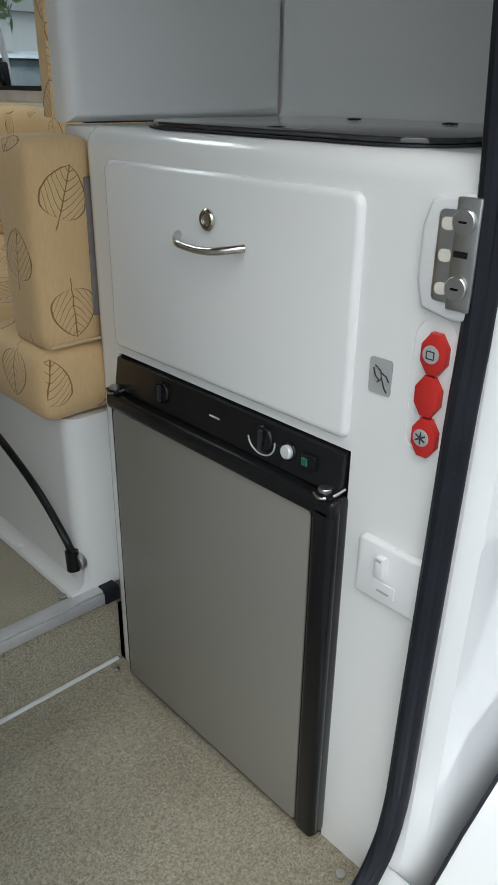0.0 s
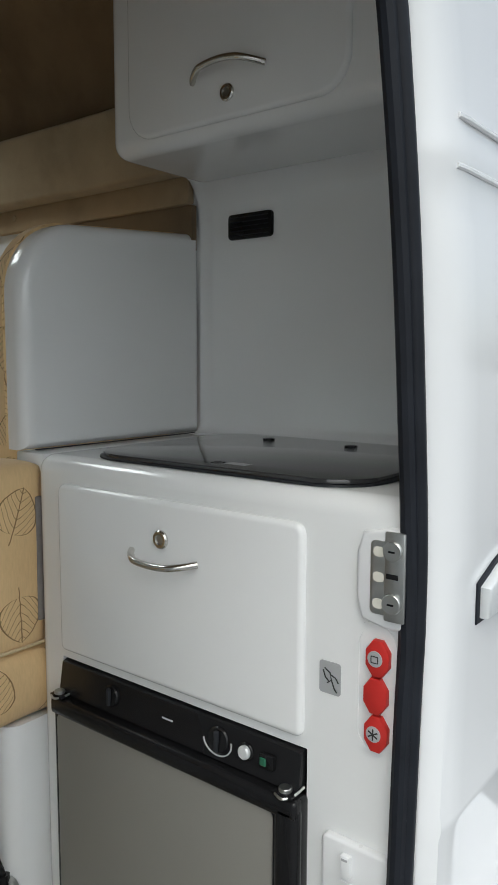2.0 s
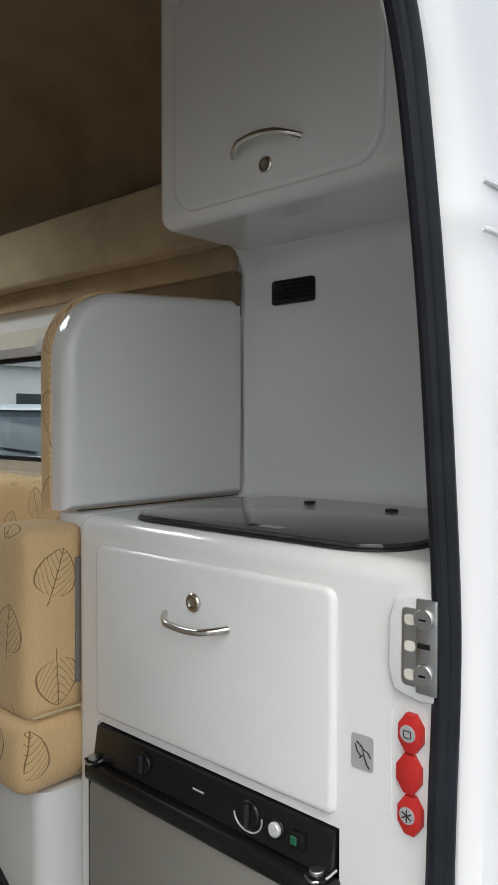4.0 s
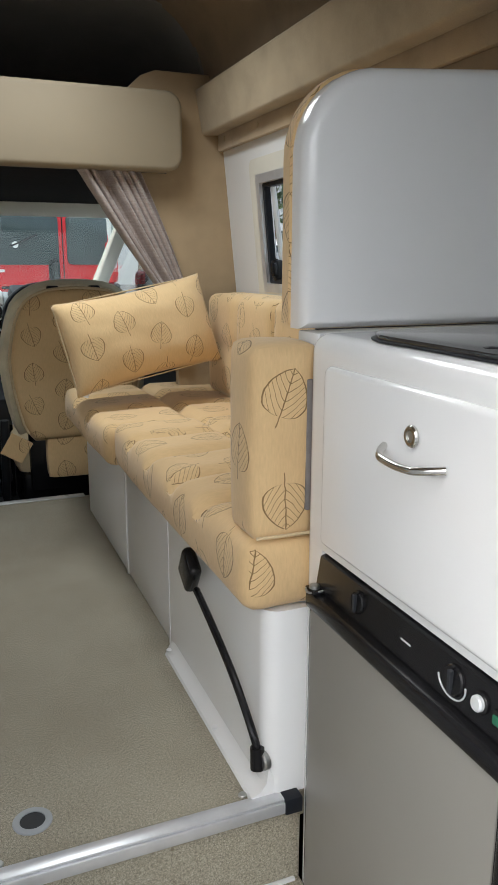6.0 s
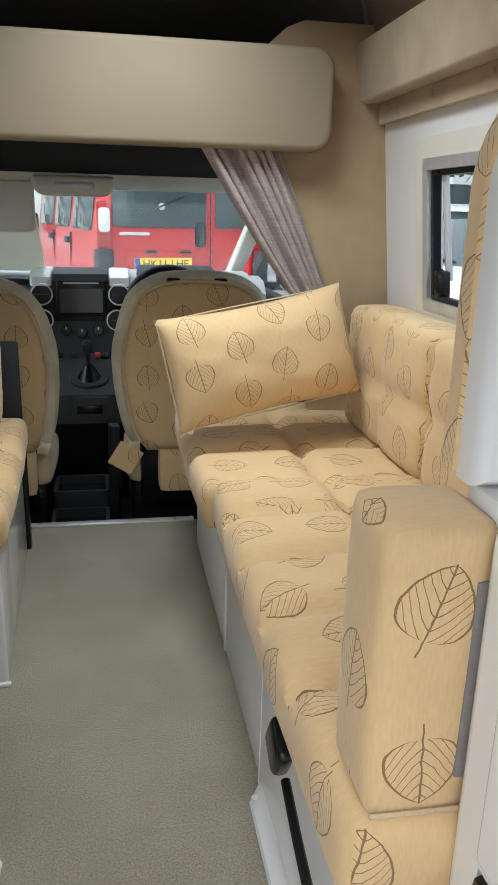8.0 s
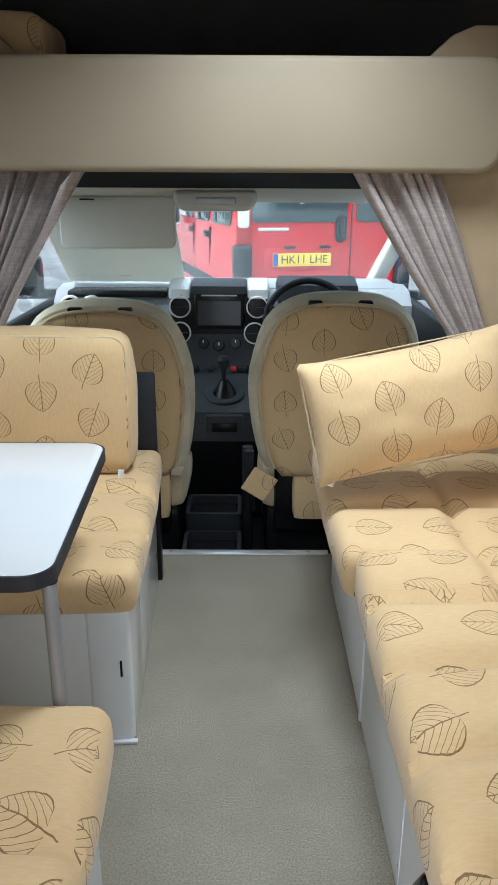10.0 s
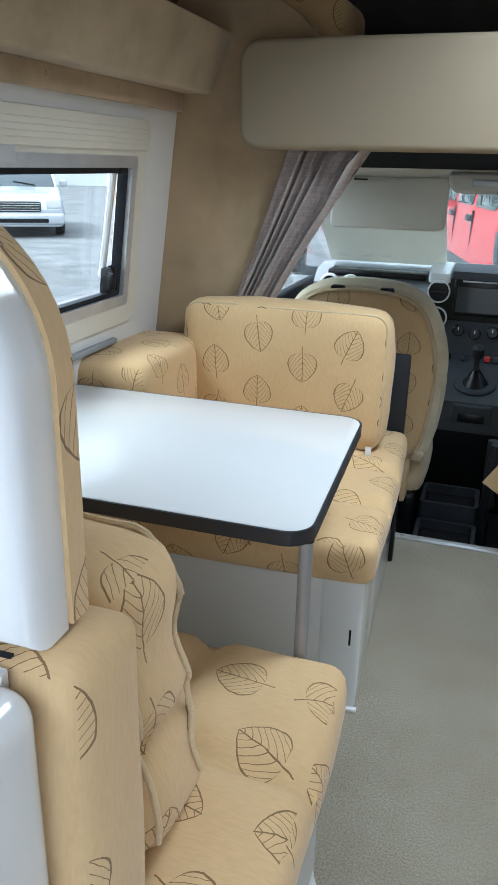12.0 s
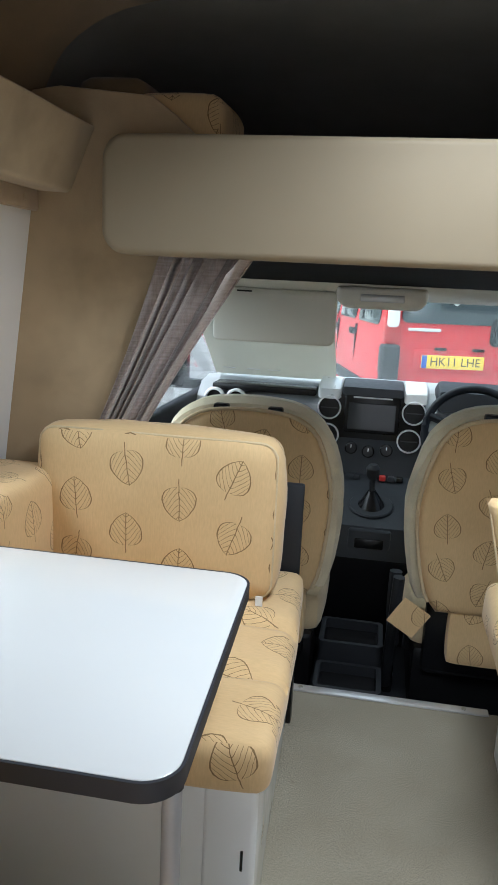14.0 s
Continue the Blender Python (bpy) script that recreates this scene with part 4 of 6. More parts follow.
st = thing("warning_sticker", (0, -0.528, 0.582), "small grey sticker with a black line drawing", "sticker")
part("film", slab(round_rect(-0.543, -0.512, 0.583, 0.625, 0.004, 4), "x", -0.0005, -0.0015), GREYST, st)
for p in ([(-0.520, 0.616), (-0.528, 0.611), (-0.530, 0.602), (-0.524, 0.597)], [(-0.528, 0.609), (-0.536, 0.606), (-0.540, 0.600)], [(-0.530, 0.602), (-0.534, 0.592), (-0.538, 0.587)], [(-0.518, 0.613), (-0.521, 0.604), (-0.526, 0.600)]):
    part("line", tube([(-0.0018, y, z) for y, z in p], 0.0009, 5), INK, st)

sw = thing("fused_switch", (0, -0.566, 0.318), "white fused switch plate on the kitchen post", "switch")
part("plate", slab(round_rect(-0.621, -0.524, 0.318, 0.401, 0.008, 5), "x", -0.0005, -0.011, 0.004, 3), WHITEP, sw)
part("rocker", rbox(-0.019, -0.010, -0.570, -0.556, 0.358, 0.388, 0.002, 2), WHITEP, sw, "white rocker")
part("rocker_mark", rbox(-0.0196, -0.0188, -0.567, -0.559, 0.382, 0.385), GREYST, sw)
part("fuse_carrier", rbox(-0.0125, -0.0105, -0.585, -0.552, 0.333, 0.350, 0.0006, 1), WHITEP, sw)
part("fuse_slot", rbox(-0.0131, -0.0124, -0.578, -0.560, 0.336, 0.339), GREYST, sw)

cl = thing("door_catch", (-0.03, -0.60, 0.69), "white plastic door catch with zinc steel striker plates", "door catch")
cov = slab([(-0.633, 0.690), (-0.609, 0.687), (-0.575, 0.694), (-0.567, 0.720), (-0.567, 0.775), (-0.575, 0.800), (-0.609, 0.808), (-0.633, 0.806)], "x", 0.0, -0.011, 0.005, 3)
part("cover", cov, WHITEP, cl)
pl = part("striker_plate", slab(round_rect(-0.632, -0.587, 0.705, 0.793, 0.006, 4), "x", -0.0105, -0.0125, 0.0006), STEEL, cl, "zinc striker plate")
for z in (0.718, 0.750, 0.780):
    part("slot", slab(round_rect(-0.605, -0.591, z - 0.006, z + 0.006, 0.005, 4), "x", -0.0122, -0.0130), CREAM, pl)
up = part("upper_striker", rbox(-0.0165, -0.0120, -0.633, -0.607, 0.700, 0.806, 0.002, 2), STEEL, cl, "zinc striker")
for z in (0.722, 0.784):
    s_ = part("bolt", disc((-0.0165, -0.618, z), (-1, 0, 0), 0.012, 0.004, 20, 0.001), STEEL, up)
    part("bolt_cross", rbox(-0.0217, -0.0201, -0.622, -0.614, z - 0.001, z + 0.001), BLACK, s_)
part("slit", rbox(-0.0171, -0.0163, -0.625, -0.610, 0.751, 0.757), BLACK, up)


# ---- right-hand bench ----
bench = thing("bench_seat", (0.2, 0.95, 0), "long white bench base with panelled front", "bench base")
part("end_box", rbox(-0.066, 0.45, 0.075, 0.685, 0.001, 0.366, 0.032, 6, lambda m: m.x < -0.05 and (m.y < 0.08) and abs(m.z - 0.18) < 0.1), GEL, bench, "glossy white moulded end")
for y0, y1 in ((0.690, 1.160), (1.166, 1.826)):
    part("front_panel", rbox(-0.062, 0.45, y0, y1, 0.001, 0.362, 0.004, 2), PANEL, bench)
part("joint_strip", rbox(-0.068, -0.040, 0.683, 0.693, 0.001, 0.366, 0.002, 2), WHITEP, bench)
part("joint_strip", rbox(-0.067, -0.040, 1.158, 1.168, 0.001, 0.366, 0.002, 2), WHITEP, bench)


def flange(side):
    """The moulded foot that flares out over the carpet along the end box."""
    bm = bmesh.new()
    rows = []
    for i in range(17):
        t = i / 16
        y = 0.078 + 0.60 * t
        wd = 0.034 * min(1.0, math.sqrt(max(0.0, 1 - (max(0, t - 0.92) / 0.08) ** 2)) + 0.02)
        rows.append([bm.verts.new(p) for p in ((-0.058, y, 0.06), (-0.062, y, 0.030), (-0.066 - wd * 0.25, y, 0.014), (-0.060 - wd * 0.9, y, 0.008), (-0.060 - wd, y, 0.001), (-0.03, y, 0.001))])
    for a, b in zip(rows, rows[1:]):
        for k in range(5):
            bm.faces.new((a[k], a[k + 1], b[k + 1], b[k]))
    bm.faces.new(rows[0])
    bm.faces.new(rows[-1][::-1])
    bmesh.ops.recalc_face_normals(bm, faces=bm.faces)
    return bm


fl = part("foot_flange", flange(1), GEL, bench, "white flared foot")
for y in (0.30, 0.64):
    part("flange_screw", disc((-0.082, y, 0.009), (0, 0, 1), 0.008, 0.004, 14, 0.001), WHITEP, fl)

cu = pad(-0.108, 0.44, 0.068, 1.105, 0.368, 0.499, 0.034, 0.018, 0.009, depth=0.028, seams=[("y", 0.32, "z+"), ("y", 0.50, "z+"), ("y", 0.70, "z+"), ("y", 0.90, "z+"), ("x", 0.16, "z+")], seed=1)
box_uv(cu, 0.03, 0.0)
tagged(link("seat_cushion", cu, FABRIC, angle=80), "long cream leaf-embroidered seat cushion with tufted seams on the bench", "cushion")
cu = pad(-0.134, 0.44, 1.09, 1.85, 0.366, 0.490, 0.034, 0.018, 0.009, depth=0.026, seams=[("y", 1.34, "z+"), ("y", 1.58, "z+"), ("x", 0.15, "z+")], seed=2)
box_uv(cu, 0.0, 0.05)
tagged(link("seat_cushion", cu, FABRIC, angle=80), "cream leaf-embroidered seat cushion at the cab end of the bench", "cushion")
for y0, y1, s in ((0.20, 1.02, 3), (1.03, 1.60, 4)):
    cu = pad(0.352, 0.50, y0, y1, 0.49, 0.838, 0.030, 0.026, 0.008, seams=[("y", (y0 + y1) / 2, "x-"), ("z", 0.66, "x-")], seed=s)
    box_uv(cu, 0.02 * s, 0.03)
    tagged(link("back_cushion", cu, FABRIC, angle=80), "cream leaf-embroidered back cushion along the white wall", "cushion")
arm = thing("arm_cushion", (-0.035, 0.13, 0.497), "upright cream leaf-embroidered cushion on the seat at the kitchen end", "cushion")
cu = pad(-0.090, 0.024, 0.074, 0.192, 0.495, 0.822, 0.016, 0.018, 0.006, seed=5, wrinkle=0.0015)
box_uv(cu, 0.1167, 0.11)
part("cover", cu, ARMFAB, arm, angle=80)
part("velcro_strip", slab(round_rect(0.000, 0.018, 0.545, 0.765, 0.002, 2), "y", 0.073, 0.0685, 0.001), VELCRO, arm, "grey velcro strip")
part("piping", tube([(-0.086, 0.072, 0.505), (0.018, 0.070, 0.505)], 0.003, 6), PLAIN, arm)


def throw_pillow():
    t = bmesh.new()
    bmesh.ops.create_grid(t, x_segments=44, y_segments=26, size=0.5)
    L, H, T = 0.510, 0.300, 0.20
    back = []
    for v in t.verts:
        u, w = v.co.x * 2, v.co.y * 2
        edge = max(0.0, (1 - abs(u) ** 2.6)) ** 0.5 * max(0.0, (1 - abs(w) ** 2.6)) ** 0.5
        pinch = 1 - 0.10 * (1 - u * u) * abs(w) ** 3
        v.co = Vector((u * L / 2 * (1 - 0.05 * (1 - w * w) * abs(u) ** 3), 0, w * H / 2 * pinch))
        v.co.y = -T / 2 * edge - 0.006 * noise.noise(Vector((u * 3, w * 3, 0.3))) * edge
    lay = t.loops.layers.uv.verify()
    for f in t.faces:
        for l in f.loops:
            l[lay].uv = (l.vert.co.x * 1.18 + 0.02, l.vert.co.z * 1.18 + 0.10)
    d = bmesh.ops.duplicate(t, geom=t.verts[:] + t.edges[:] + t.faces[:])
    vs = [g for g in d["geom"] if isinstance(g, bmesh.types.BMVert)]
    for v in vs:
        v.co.y = -v.co.y
    bmesh.ops.reverse_faces(t, faces=[g for g in d["geom"] if isinstance(g, bmesh.types.BMFace)])
    bmesh.ops.remove_doubles(t, verts=t.verts, dist=0.0004)
    return t


pil = thing("throw_pillow", (0.08, 1.40, 0.49), "plump cream leaf-embroidered pillow leaning tilted on the bench", "pillow")
PM = Matrix.Translation((0.055, 1.40, 0.722)) @ pose(0, 0, 0, -14, 0, 3) @ pose(0, 0, 0, 0, -11, 0)
p = throw_pillow()
bmesh.ops.transform(p, matrix=PM, verts=p.verts)
part("cover", p, FABRIC, pil, angle=80)
ed = [Vector((u, 0, w)) for u, w in round_rect(-0.249, 0.249, -0.144, 0.144, 0.012, 3)]
for v in ed:
    v.z *= 1 - 0.10 * (1 - (v.x / 0.258) ** 2)
part("piping", tube([PM @ v for v in ed] + [PM @ ed[0]], 0.0022, 6), PLAIN, pil)
part("care_tag", rot_about(rbox(-0.142, -0.126, 1.35, 1.352, 0.530, 0.552), (-0.13, 1.35, 0.54), 0, 20, 0), WHITEP, pil, "small white care tag")


def belt_stalk():
    b = thing("seat_belt_buckle", (-0.08, 0.1, 0.07), "black seat belt buckle on a curved stalk bolted to the bench", "seat belt")
    part("stalk", tube(curve_points([(-0.072, 0.092, 0.080), (-0.078, 0.105, 0.12), (-0.090, 0.17, 0.20), (-0.098, 0.27, 0.262), (-0.096, 0.37, 0.29)], 8), 0.0075, 10), BLACK, b)
    part("buckle", rot_about(rbox(-0.112, -0.082, 0.375, 0.445, 0.280, 0.358, 0.012, 3), (-0.095, 0.41, 0.32), 32, 0, 0), BLACK, b, "black buckle")
    part("release_button", rot_about(rbox(-0.104, -0.088, 0.442, 0.447, 0.300, 0.340, 0.002, 2), (-0.095, 0.41, 0.32), 32, 0, 0), RED, b, "red release button")
    part("anchor", disc((-0.060, 0.086, 0.074), (-1, -0.2, 0), 0.017, 0.012, 20, 0.003), STEEL, b, "steel anchor bolt")
    part("collar", tube([(-0.076, 0.088, 0.058), (-0.074, 0.094, 0.098)], 0.013, 12), BLACK, b)


belt_stalk()
tagged(link("floor_screw", disc((-0.10, 0.100, 0.0), (0, 0, 1), 0.008, 0.004, 14, 0.001), STEEL), "steel screw in the carpet by the step", "screw", "carpet screws")
tagged(link("floor_screw", disc((-0.525, 0.095, 0.0), (0, 0, 1), 0.008, 0.004, 14, 0.001), STEEL), "steel screw in the carpet by the step", "screw", "carpet screws")
tagged(link("floor_screw", disc((0.0 - 0.03, 0.04, LOW), (0, 0, 1), 0.008, 0.004, 14, 0.001), STEEL), "steel screw in the carpet of the entrance well", "screw", "carpet screws")
tagged(link("floor_screw", disc((-0.03, -0.56, LOW), (0, 0, 1), 0.008, 0.004, 14, 0.001), STEEL), "steel screw in the carpet of the entrance well", "screw", "carpet screws")
dr = thing("table_socket", (-0.463, 0.176, 0), "round grey table leg socket sunk in the carpet", "socket")
part("flange", disc((-0.463, 0.176, 0.0), (0, 0, 1), 0.034, 0.003, 28, 0.0015, 0.022), SLATE, dr)
part("well", disc((-0.463, 0.176, 0.0), (0, 0, 1), 0.0218, 0.001, 24), DARK, dr)


# ---- dinette on the other side ----
left_unit = thing("rear_cabinet", (-1.0, -0.28, LOW), "glossy white moulded cabinet opposite the kitchen", "cabinet")
part("body", rbox(-1.46, -0.692, -0.60, 0.040, LOW, 0.836, 0.030, 6, lambda m: (m.z > 0.8 and m.x > -0.71) or (m.x > -0.71 and m.y > 0.03) or (m.z > 0.8 and m.y > 0.03)), GEL, left_unit)
part("door", slab(round_rect(-0.55, -0.03, 0.02, 0.66, 0.03, 6), "x", -0.692, -0.680, 0.010, 4), GEL, left_unit, "raised white door")
part("partition_shelf", rbox(-1.40, -0.73, 0.036, 0.044, 0.46, 0.834), GEL, left_unit)
partition("end_partition", -1, -0.706, -1.30, 0.048, 0.842, 1.192, "white moulded end panel with upholstered edge behind the dinette")

cu = pad(-0.795, -0.668, 0.045, 0.158, 0.462, 0.832, 0.018, 0.018, 0.008, seed=11)
box_uv(cu, 0.05, 0.06)
arm2 = thing("arm_cushion", (-0.70, 0.10, 0.46), "upright cream leaf-embroidered cushion beside the dinette seat", "cushion")
part("cover", cu, ARMFAB, arm2, angle=80)

back = thing("back_cushion", (-0.95, 0.25, 0.46), "thick slumped cream leaf-embroidered back cushion with piping", "cushion")
cu = pad(-1.30, -0.690, 0.175, 0.345, 0.455, 0.838, 0.045, 0.022, 0.014, seams=[("z", 0.62, "x+")], seed=12, wrinkle=0.006)
for v in cu.verts:
    f = max(0.0, min(1.0, (0.84 - v.co.z) / 0.38))
    w = max(0.0, min(1.0, (v.co.x + 0.85) / 0.15))
    v.co.x += w * (0.022 * f * f - 0.008 + 0.006 * math.sin(v.co.z * 40 + v.co.y * 25))
    v.co.y += w * (0.018 * f + 0.006 * math.sin(v.co.z * 33))
rot_about(cu, (-0.95, 0.23, 0.46), 6, 0, 0)
box_uv(cu, 0.11, 0.02)
m6 = Matrix.Translation((-0.95, 0.23, 0.46)) @ pose(0, 0, 0, 6, 0, 0) @ Matrix.Translation((0.95, -0.23, -0.46))
edge = [m6 @ Vector((-0.687, 0.315, z)) for z in (0.50, 0.54, 0.58, 0.62, 0.66, 0.70, 0.74, 0.78)] + [m6 @ Vector((x, 0.315, 0.836)) for x in (-0.73, -0.76, -0.78, -0.84, -0.90, -0.96)]
part("piping", tube(curve_points(snap(cu, edge), 3), 0.004, 8), PLAIN, back)
edge = [m6 @ Vector((-0.687, 0.205, z)) for z in (0.50, 0.54, 0.58, 0.62, 0.66, 0.70, 0.74, 0.78)] + [m6 @ Vector((x, 0.205, 0.836)) for x in (-0.73, -0.76, -0.78, -0.84)]
part("piping", tube(curve_points(snap(cu, edge), 3), 0.004, 8), PLAIN, back)
part("cover", cu, FABRIC, back, angle=80)

ns = thing("dinette_seat_base", (-0.92, 0.35, 0), "white moulded base of the dinette seat", "seat base", "dinette seat bases")
part("body", rbox(-1.34, -0.575, 0.036, 0.612, 0.001, 0.346, 0.028, 5, lambda m: m.x > -0.57 and abs(m.z - 0.17) < 0.1), GEL, ns)
fb = flange(1)
for v in fb.verts:
    v.co.x = -0.575 - (v.co.x + 0.060)
    v.co.y = 0.05 + (v.co.y - 0.078) * 0.925
bmesh.ops.reverse_faces(fb, faces=fb.faces)
part("foot_flange", fb, GEL, ns, "white flared foot")
cu = pad(-1.30, -0.545, 0.150, 0.655, 0.346, 0.459, 0.034, 0.018, 0.009, depth=0.026, seams=[("y", 0.39, "z+"), ("x", -0.78, "z+")], seed=13)
box_uv(cu, 0.022, 0.035)
tagged(link("seat_cushion", cu, FABRIC, angle=80), "cream leaf-embroidered seat cushion of the near dinette seat", "cushion")

fs = thing("dinette_seat_base", (-0.95, 1.45, 0), "white moulded base of the seat behind the cab", "seat base", "dinette seat bases")
def askew(bm):
    """The far seat narrows the aisle a little towards its front."""
    return rot_about(bm, (-0.59, 1.09, 0), 0, 0, 2.2)


part("body", askew(rbox(-1.30, -0.592, 1.092, 1.826, 0.001, 0.357, 0.010, 4)), GEL, fs)
part("corner_panel", askew(rbox(-0.690, -0.5905, 1.089, 1.30, 0.0015, 0.352, 0.012, 4)), GEL, fs)
part("door_slot", rbox(-0.617, -0.612, 1.0855, 1.0885, 0.180, 0.222, 0.001, 1), BLACK, fs, "black latch slot")
part("foot_strip", askew(rbox(-0.69, -0.586, 1.080, 1.092, 0.001, 0.010, 0.002, 2)), WHITEP, fs)
cu = pad(-1.27, -0.568, 1.045, 1.83, 0.357, 0.462, 0.030, 0.018, 0.008, depth=0.025, seams=[("y", 1.28, "z+"), ("y", 1.50, "z+"), ("x", -0.86, "z+")], seed=14)
askew(cu)
box_uv(cu, 0.06, 0.01)
tagged(link("seat_cushion", cu, FABRIC, angle=80), "cream leaf-embroidered seat cushion behind the cab", "cushion")
bk = thing("back_cushion", (-0.98, 1.72, 0.46), "upright cream leaf-embroidered back cushion with piped edges behind the cab seat", "cushion")
cu = pad(-1.228, -0.650, 1.575, 1.695, 0.468, 0.850, 0.040, 0.024, 0.016, seed=15, wrinkle=0.004)
box_uv(cu, 0.045, 0.045)
part("cover", cu, FABRIC, bk, angle=80)
part("piping", tube([(u, 1.592, w) for u, w in round_rect(-1.224, -0.654, 0.474, 0.846, 0.04, 5)] + [(-1.224, 1.592, 0.514)], 0.004, 6), PLAIN, bk)
part("care_tag", rbox(-0.685, -0.668, 1.566, 1.569, 0.466, 0.490), WHITEP, bk, "small white care tag")
cu = pad(-1.40, -1.19, 1.24, 1.66, 0.45, 0.742, 0.028, 0.026, 0.007, seed=16)
box_uv(cu, 0.0, 0.08)
tagged(link("side_cushion", cu, FABRIC, angle=80), "cream leaf-embroidered side cushion under the window", "cushion")
cu = pad(-1.372, -1.135, 0.665, 1.040, 0.357, 0.640, 0.028, 0.026, 0.007, seed=17)
box_uv(cu, 0.04, 0.02)
tagged(link("side_cushion", cu, FABRIC, angle=80), "cream leaf-embroidered side cushion below the table", "cushion")
lb = thing("side_ledge", (-1.25, 0.85, 0), "white moulded ledge between the dinette seats", "ledge")
part("body", rbox(-1.372, -1.140, 0.614, 1.088, 0.001, 0.356, 0.008, 3), GEL, lb)
bb = thing("belt_board", (-0.65, 1.86, 0), "black upright seat belt board beside the dinette seat", "belt board")
part("board", rbox(-0.74, -0.612, 1.842, 1.866, 0.40, 0.690, 0.006, 2), DARK, bb)
part("post", rbox(-0.628, -0.608, 1.835, 1.872, 0.001, 0.42, 0.005, 2), BLACK, bb)

def turn_table(bm):
    """The aisle edge of the table runs a little askew."""
    for v in bm.verts:
        v.co.x -= 0.037 * (v.co.y - 0.92) * (v.co.x > -1.0)
    return bm


tb = thing("dinette_table", (-0.95, 0.93, 0), "white laminate dinette table with dark edging and one grey leg", "table")
part("tabletop", turn_table(slab(round_rect(-1.368, -0.632, 0.626, 1.210, (0.02, 0.045, 0.045, 0.02), 8), "z", 0.670, 0.6895, 0.003, 2)), TABLE, tb)
part("edging", turn_table(ring(round_rect(-1.372, -0.628, 0.622, 1.214, (0.024, 0.049, 0.049, 0.024), 8), round_rect(-1.368, -0.632, 0.626, 1.210, (0.02, 0.045, 0.045, 0.02), 8), "z", 0.664, 0.6885)), EDGE, tb, "dark blue-grey edge band")
leg = part("leg", tube([(-0.634, 0.670, 0.001), (-0.634, 0.670, 0.664)], 0.0115, 16), simple("grey_leg_paint", (0.33, 0.34, 0.36), 0.4, 0.3, var=0.04), tb, "grey metal leg")
part("leg_socket", disc((-0.634, 0.670, 0.655), (0, 0, 1), 0.0130, 0.0090, 20, 0.003), DARK, leg)
part("leg_foot", disc((-0.634, 0.670, 0.0), (0, 0, 1), 0.022, 0.012, 20, 0.003), DARK, leg)


# ---- curtains ----
def curtain(tops, ties, label):
    """A gathered curtain that falls from the rail and is drawn aside to a tie point."""
    t = thing("curtain", (tops[0], 1.69, 0.8), label, "curtain", "cab curtains")
    bm = bmesh.new()
    nu, nv = 90, 30
    g = []
    for j in range(nv + 1):
        v = j / nv
        row = []
        for i in range(nu + 1):
            u = i / nu
            a = tops[0] + (tops[1] - tops[0]) * u
            b = ties[0] + (ties[1] - ties[0]) * u
            e = min(1.0, v / 0.66)
            x = a + (b - a) * e + 0.018 * math.sin(math.pi * v) * (u - 0.5) * 2
            ph = (u * 6.5 + 0.30 * math.sin(u * 9.0) + 0.16 * math.sin(u * 23.0 + 1.0)) * 2 * math.pi + 0.9 * v * math.sin(u * 5.0)
            y = 1.672 + 0.028 * math.sin(ph) * (0.75 + 0.25 * math.sin(u * 17.0)) + 0.007 * math.sin(ph * 0.37 + 2 + v * 3)
            z = 1.262 - v * (1.262 - 0.62)
            row.append(bm.verts.new((x + 0.006 * math.cos(ph), y, z)))
        g.append(row)
    for j in range(nv):
        for i in range(nu):
            bm.faces.new((g[j][i], g[j][i + 1], g[j + 1][i + 1], g[j + 1][i]))
    bmesh.ops.recalc_face_normals(bm, faces=bm.faces)
    bmesh.ops.solidify(bm, geom=bm.faces[:], thickness=0.002)
    part("cloth", bm, CURTAIN, t, angle=80)


curtain((-0.080, 0.140), (0.222, 0.296), "mauve-grey gathered curtain drawn aside on the driver's side")
curtain((-0.745, -0.955), (-0.985, -1.130), "mauve-grey gathered curtain drawn aside on the passenger side")
structure("curtain_rail", rbox(-1.02, 0.24, 1.690, 1.699, 1.250, 1.2605), DARK, "dark curtain rail")

# ---- ceiling fittings ----


def downlight(x, y, z):
    d = thing("ceiling_light", (x, y, z), "small round recessed ceiling light in the suede lining", "ceiling light", "ceiling lights")
    part("bezel", disc((x, y, z + 0.006), (0, 0, -1), 0.038, 0.010, 28, 0.004, 0.024), STEEL, d)
    part("lens", disc((x, y, z + 0.004), (0, 0, -1), 0.0238, 0.004, 24), TINT, d)


downlight(0.187, 0.81, 1.818)
downlight(0.105, 1.64, 1.826)
downlight(-0.90, 0.80, 1.795)
sk = thing("roof_light", (-0.25, 1.2, 1.80), "white framed square roof light in the suede ceiling", "roof light")
part("frame", ring(round_rect(-0.50, 0.06, 0.86, 1.42, 0.05, 6), round_rect(-0.43, -0.01, 0.93, 1.35, 0.03, 6), "z", 1.836, 1.800), CREAM, sk)
part("pane", slab(round_rect(-0.435, -0.005, 0.925, 1.355, 0.03, 6), "z", 1.822, 1.826), WHITEP, sk, "translucent daylit pane")

# ---- cushions stored in the roof space ----
for x0, x1, y0, y1, z1, s, lab in ((-1.08, -0.86, 1.80, 2.10, 1.632, 21, "cream leaf-embroidered cushion stored in the roof space"), (-1.24, -1.06, 1.84, 2.2, 1.675, 22, "tan cushion stored in the roof space")):
    cu = pad(x0, x1, y0, y1, 1.471, z1, 0.03, 0.028, 0.008, seed=s)
    box_uv(cu, 0.03, 0.05)
    tagged(link("stored_cushion", cu, FABRIC if s == 21 else SUEDE, angle=80), lab, "cushion")


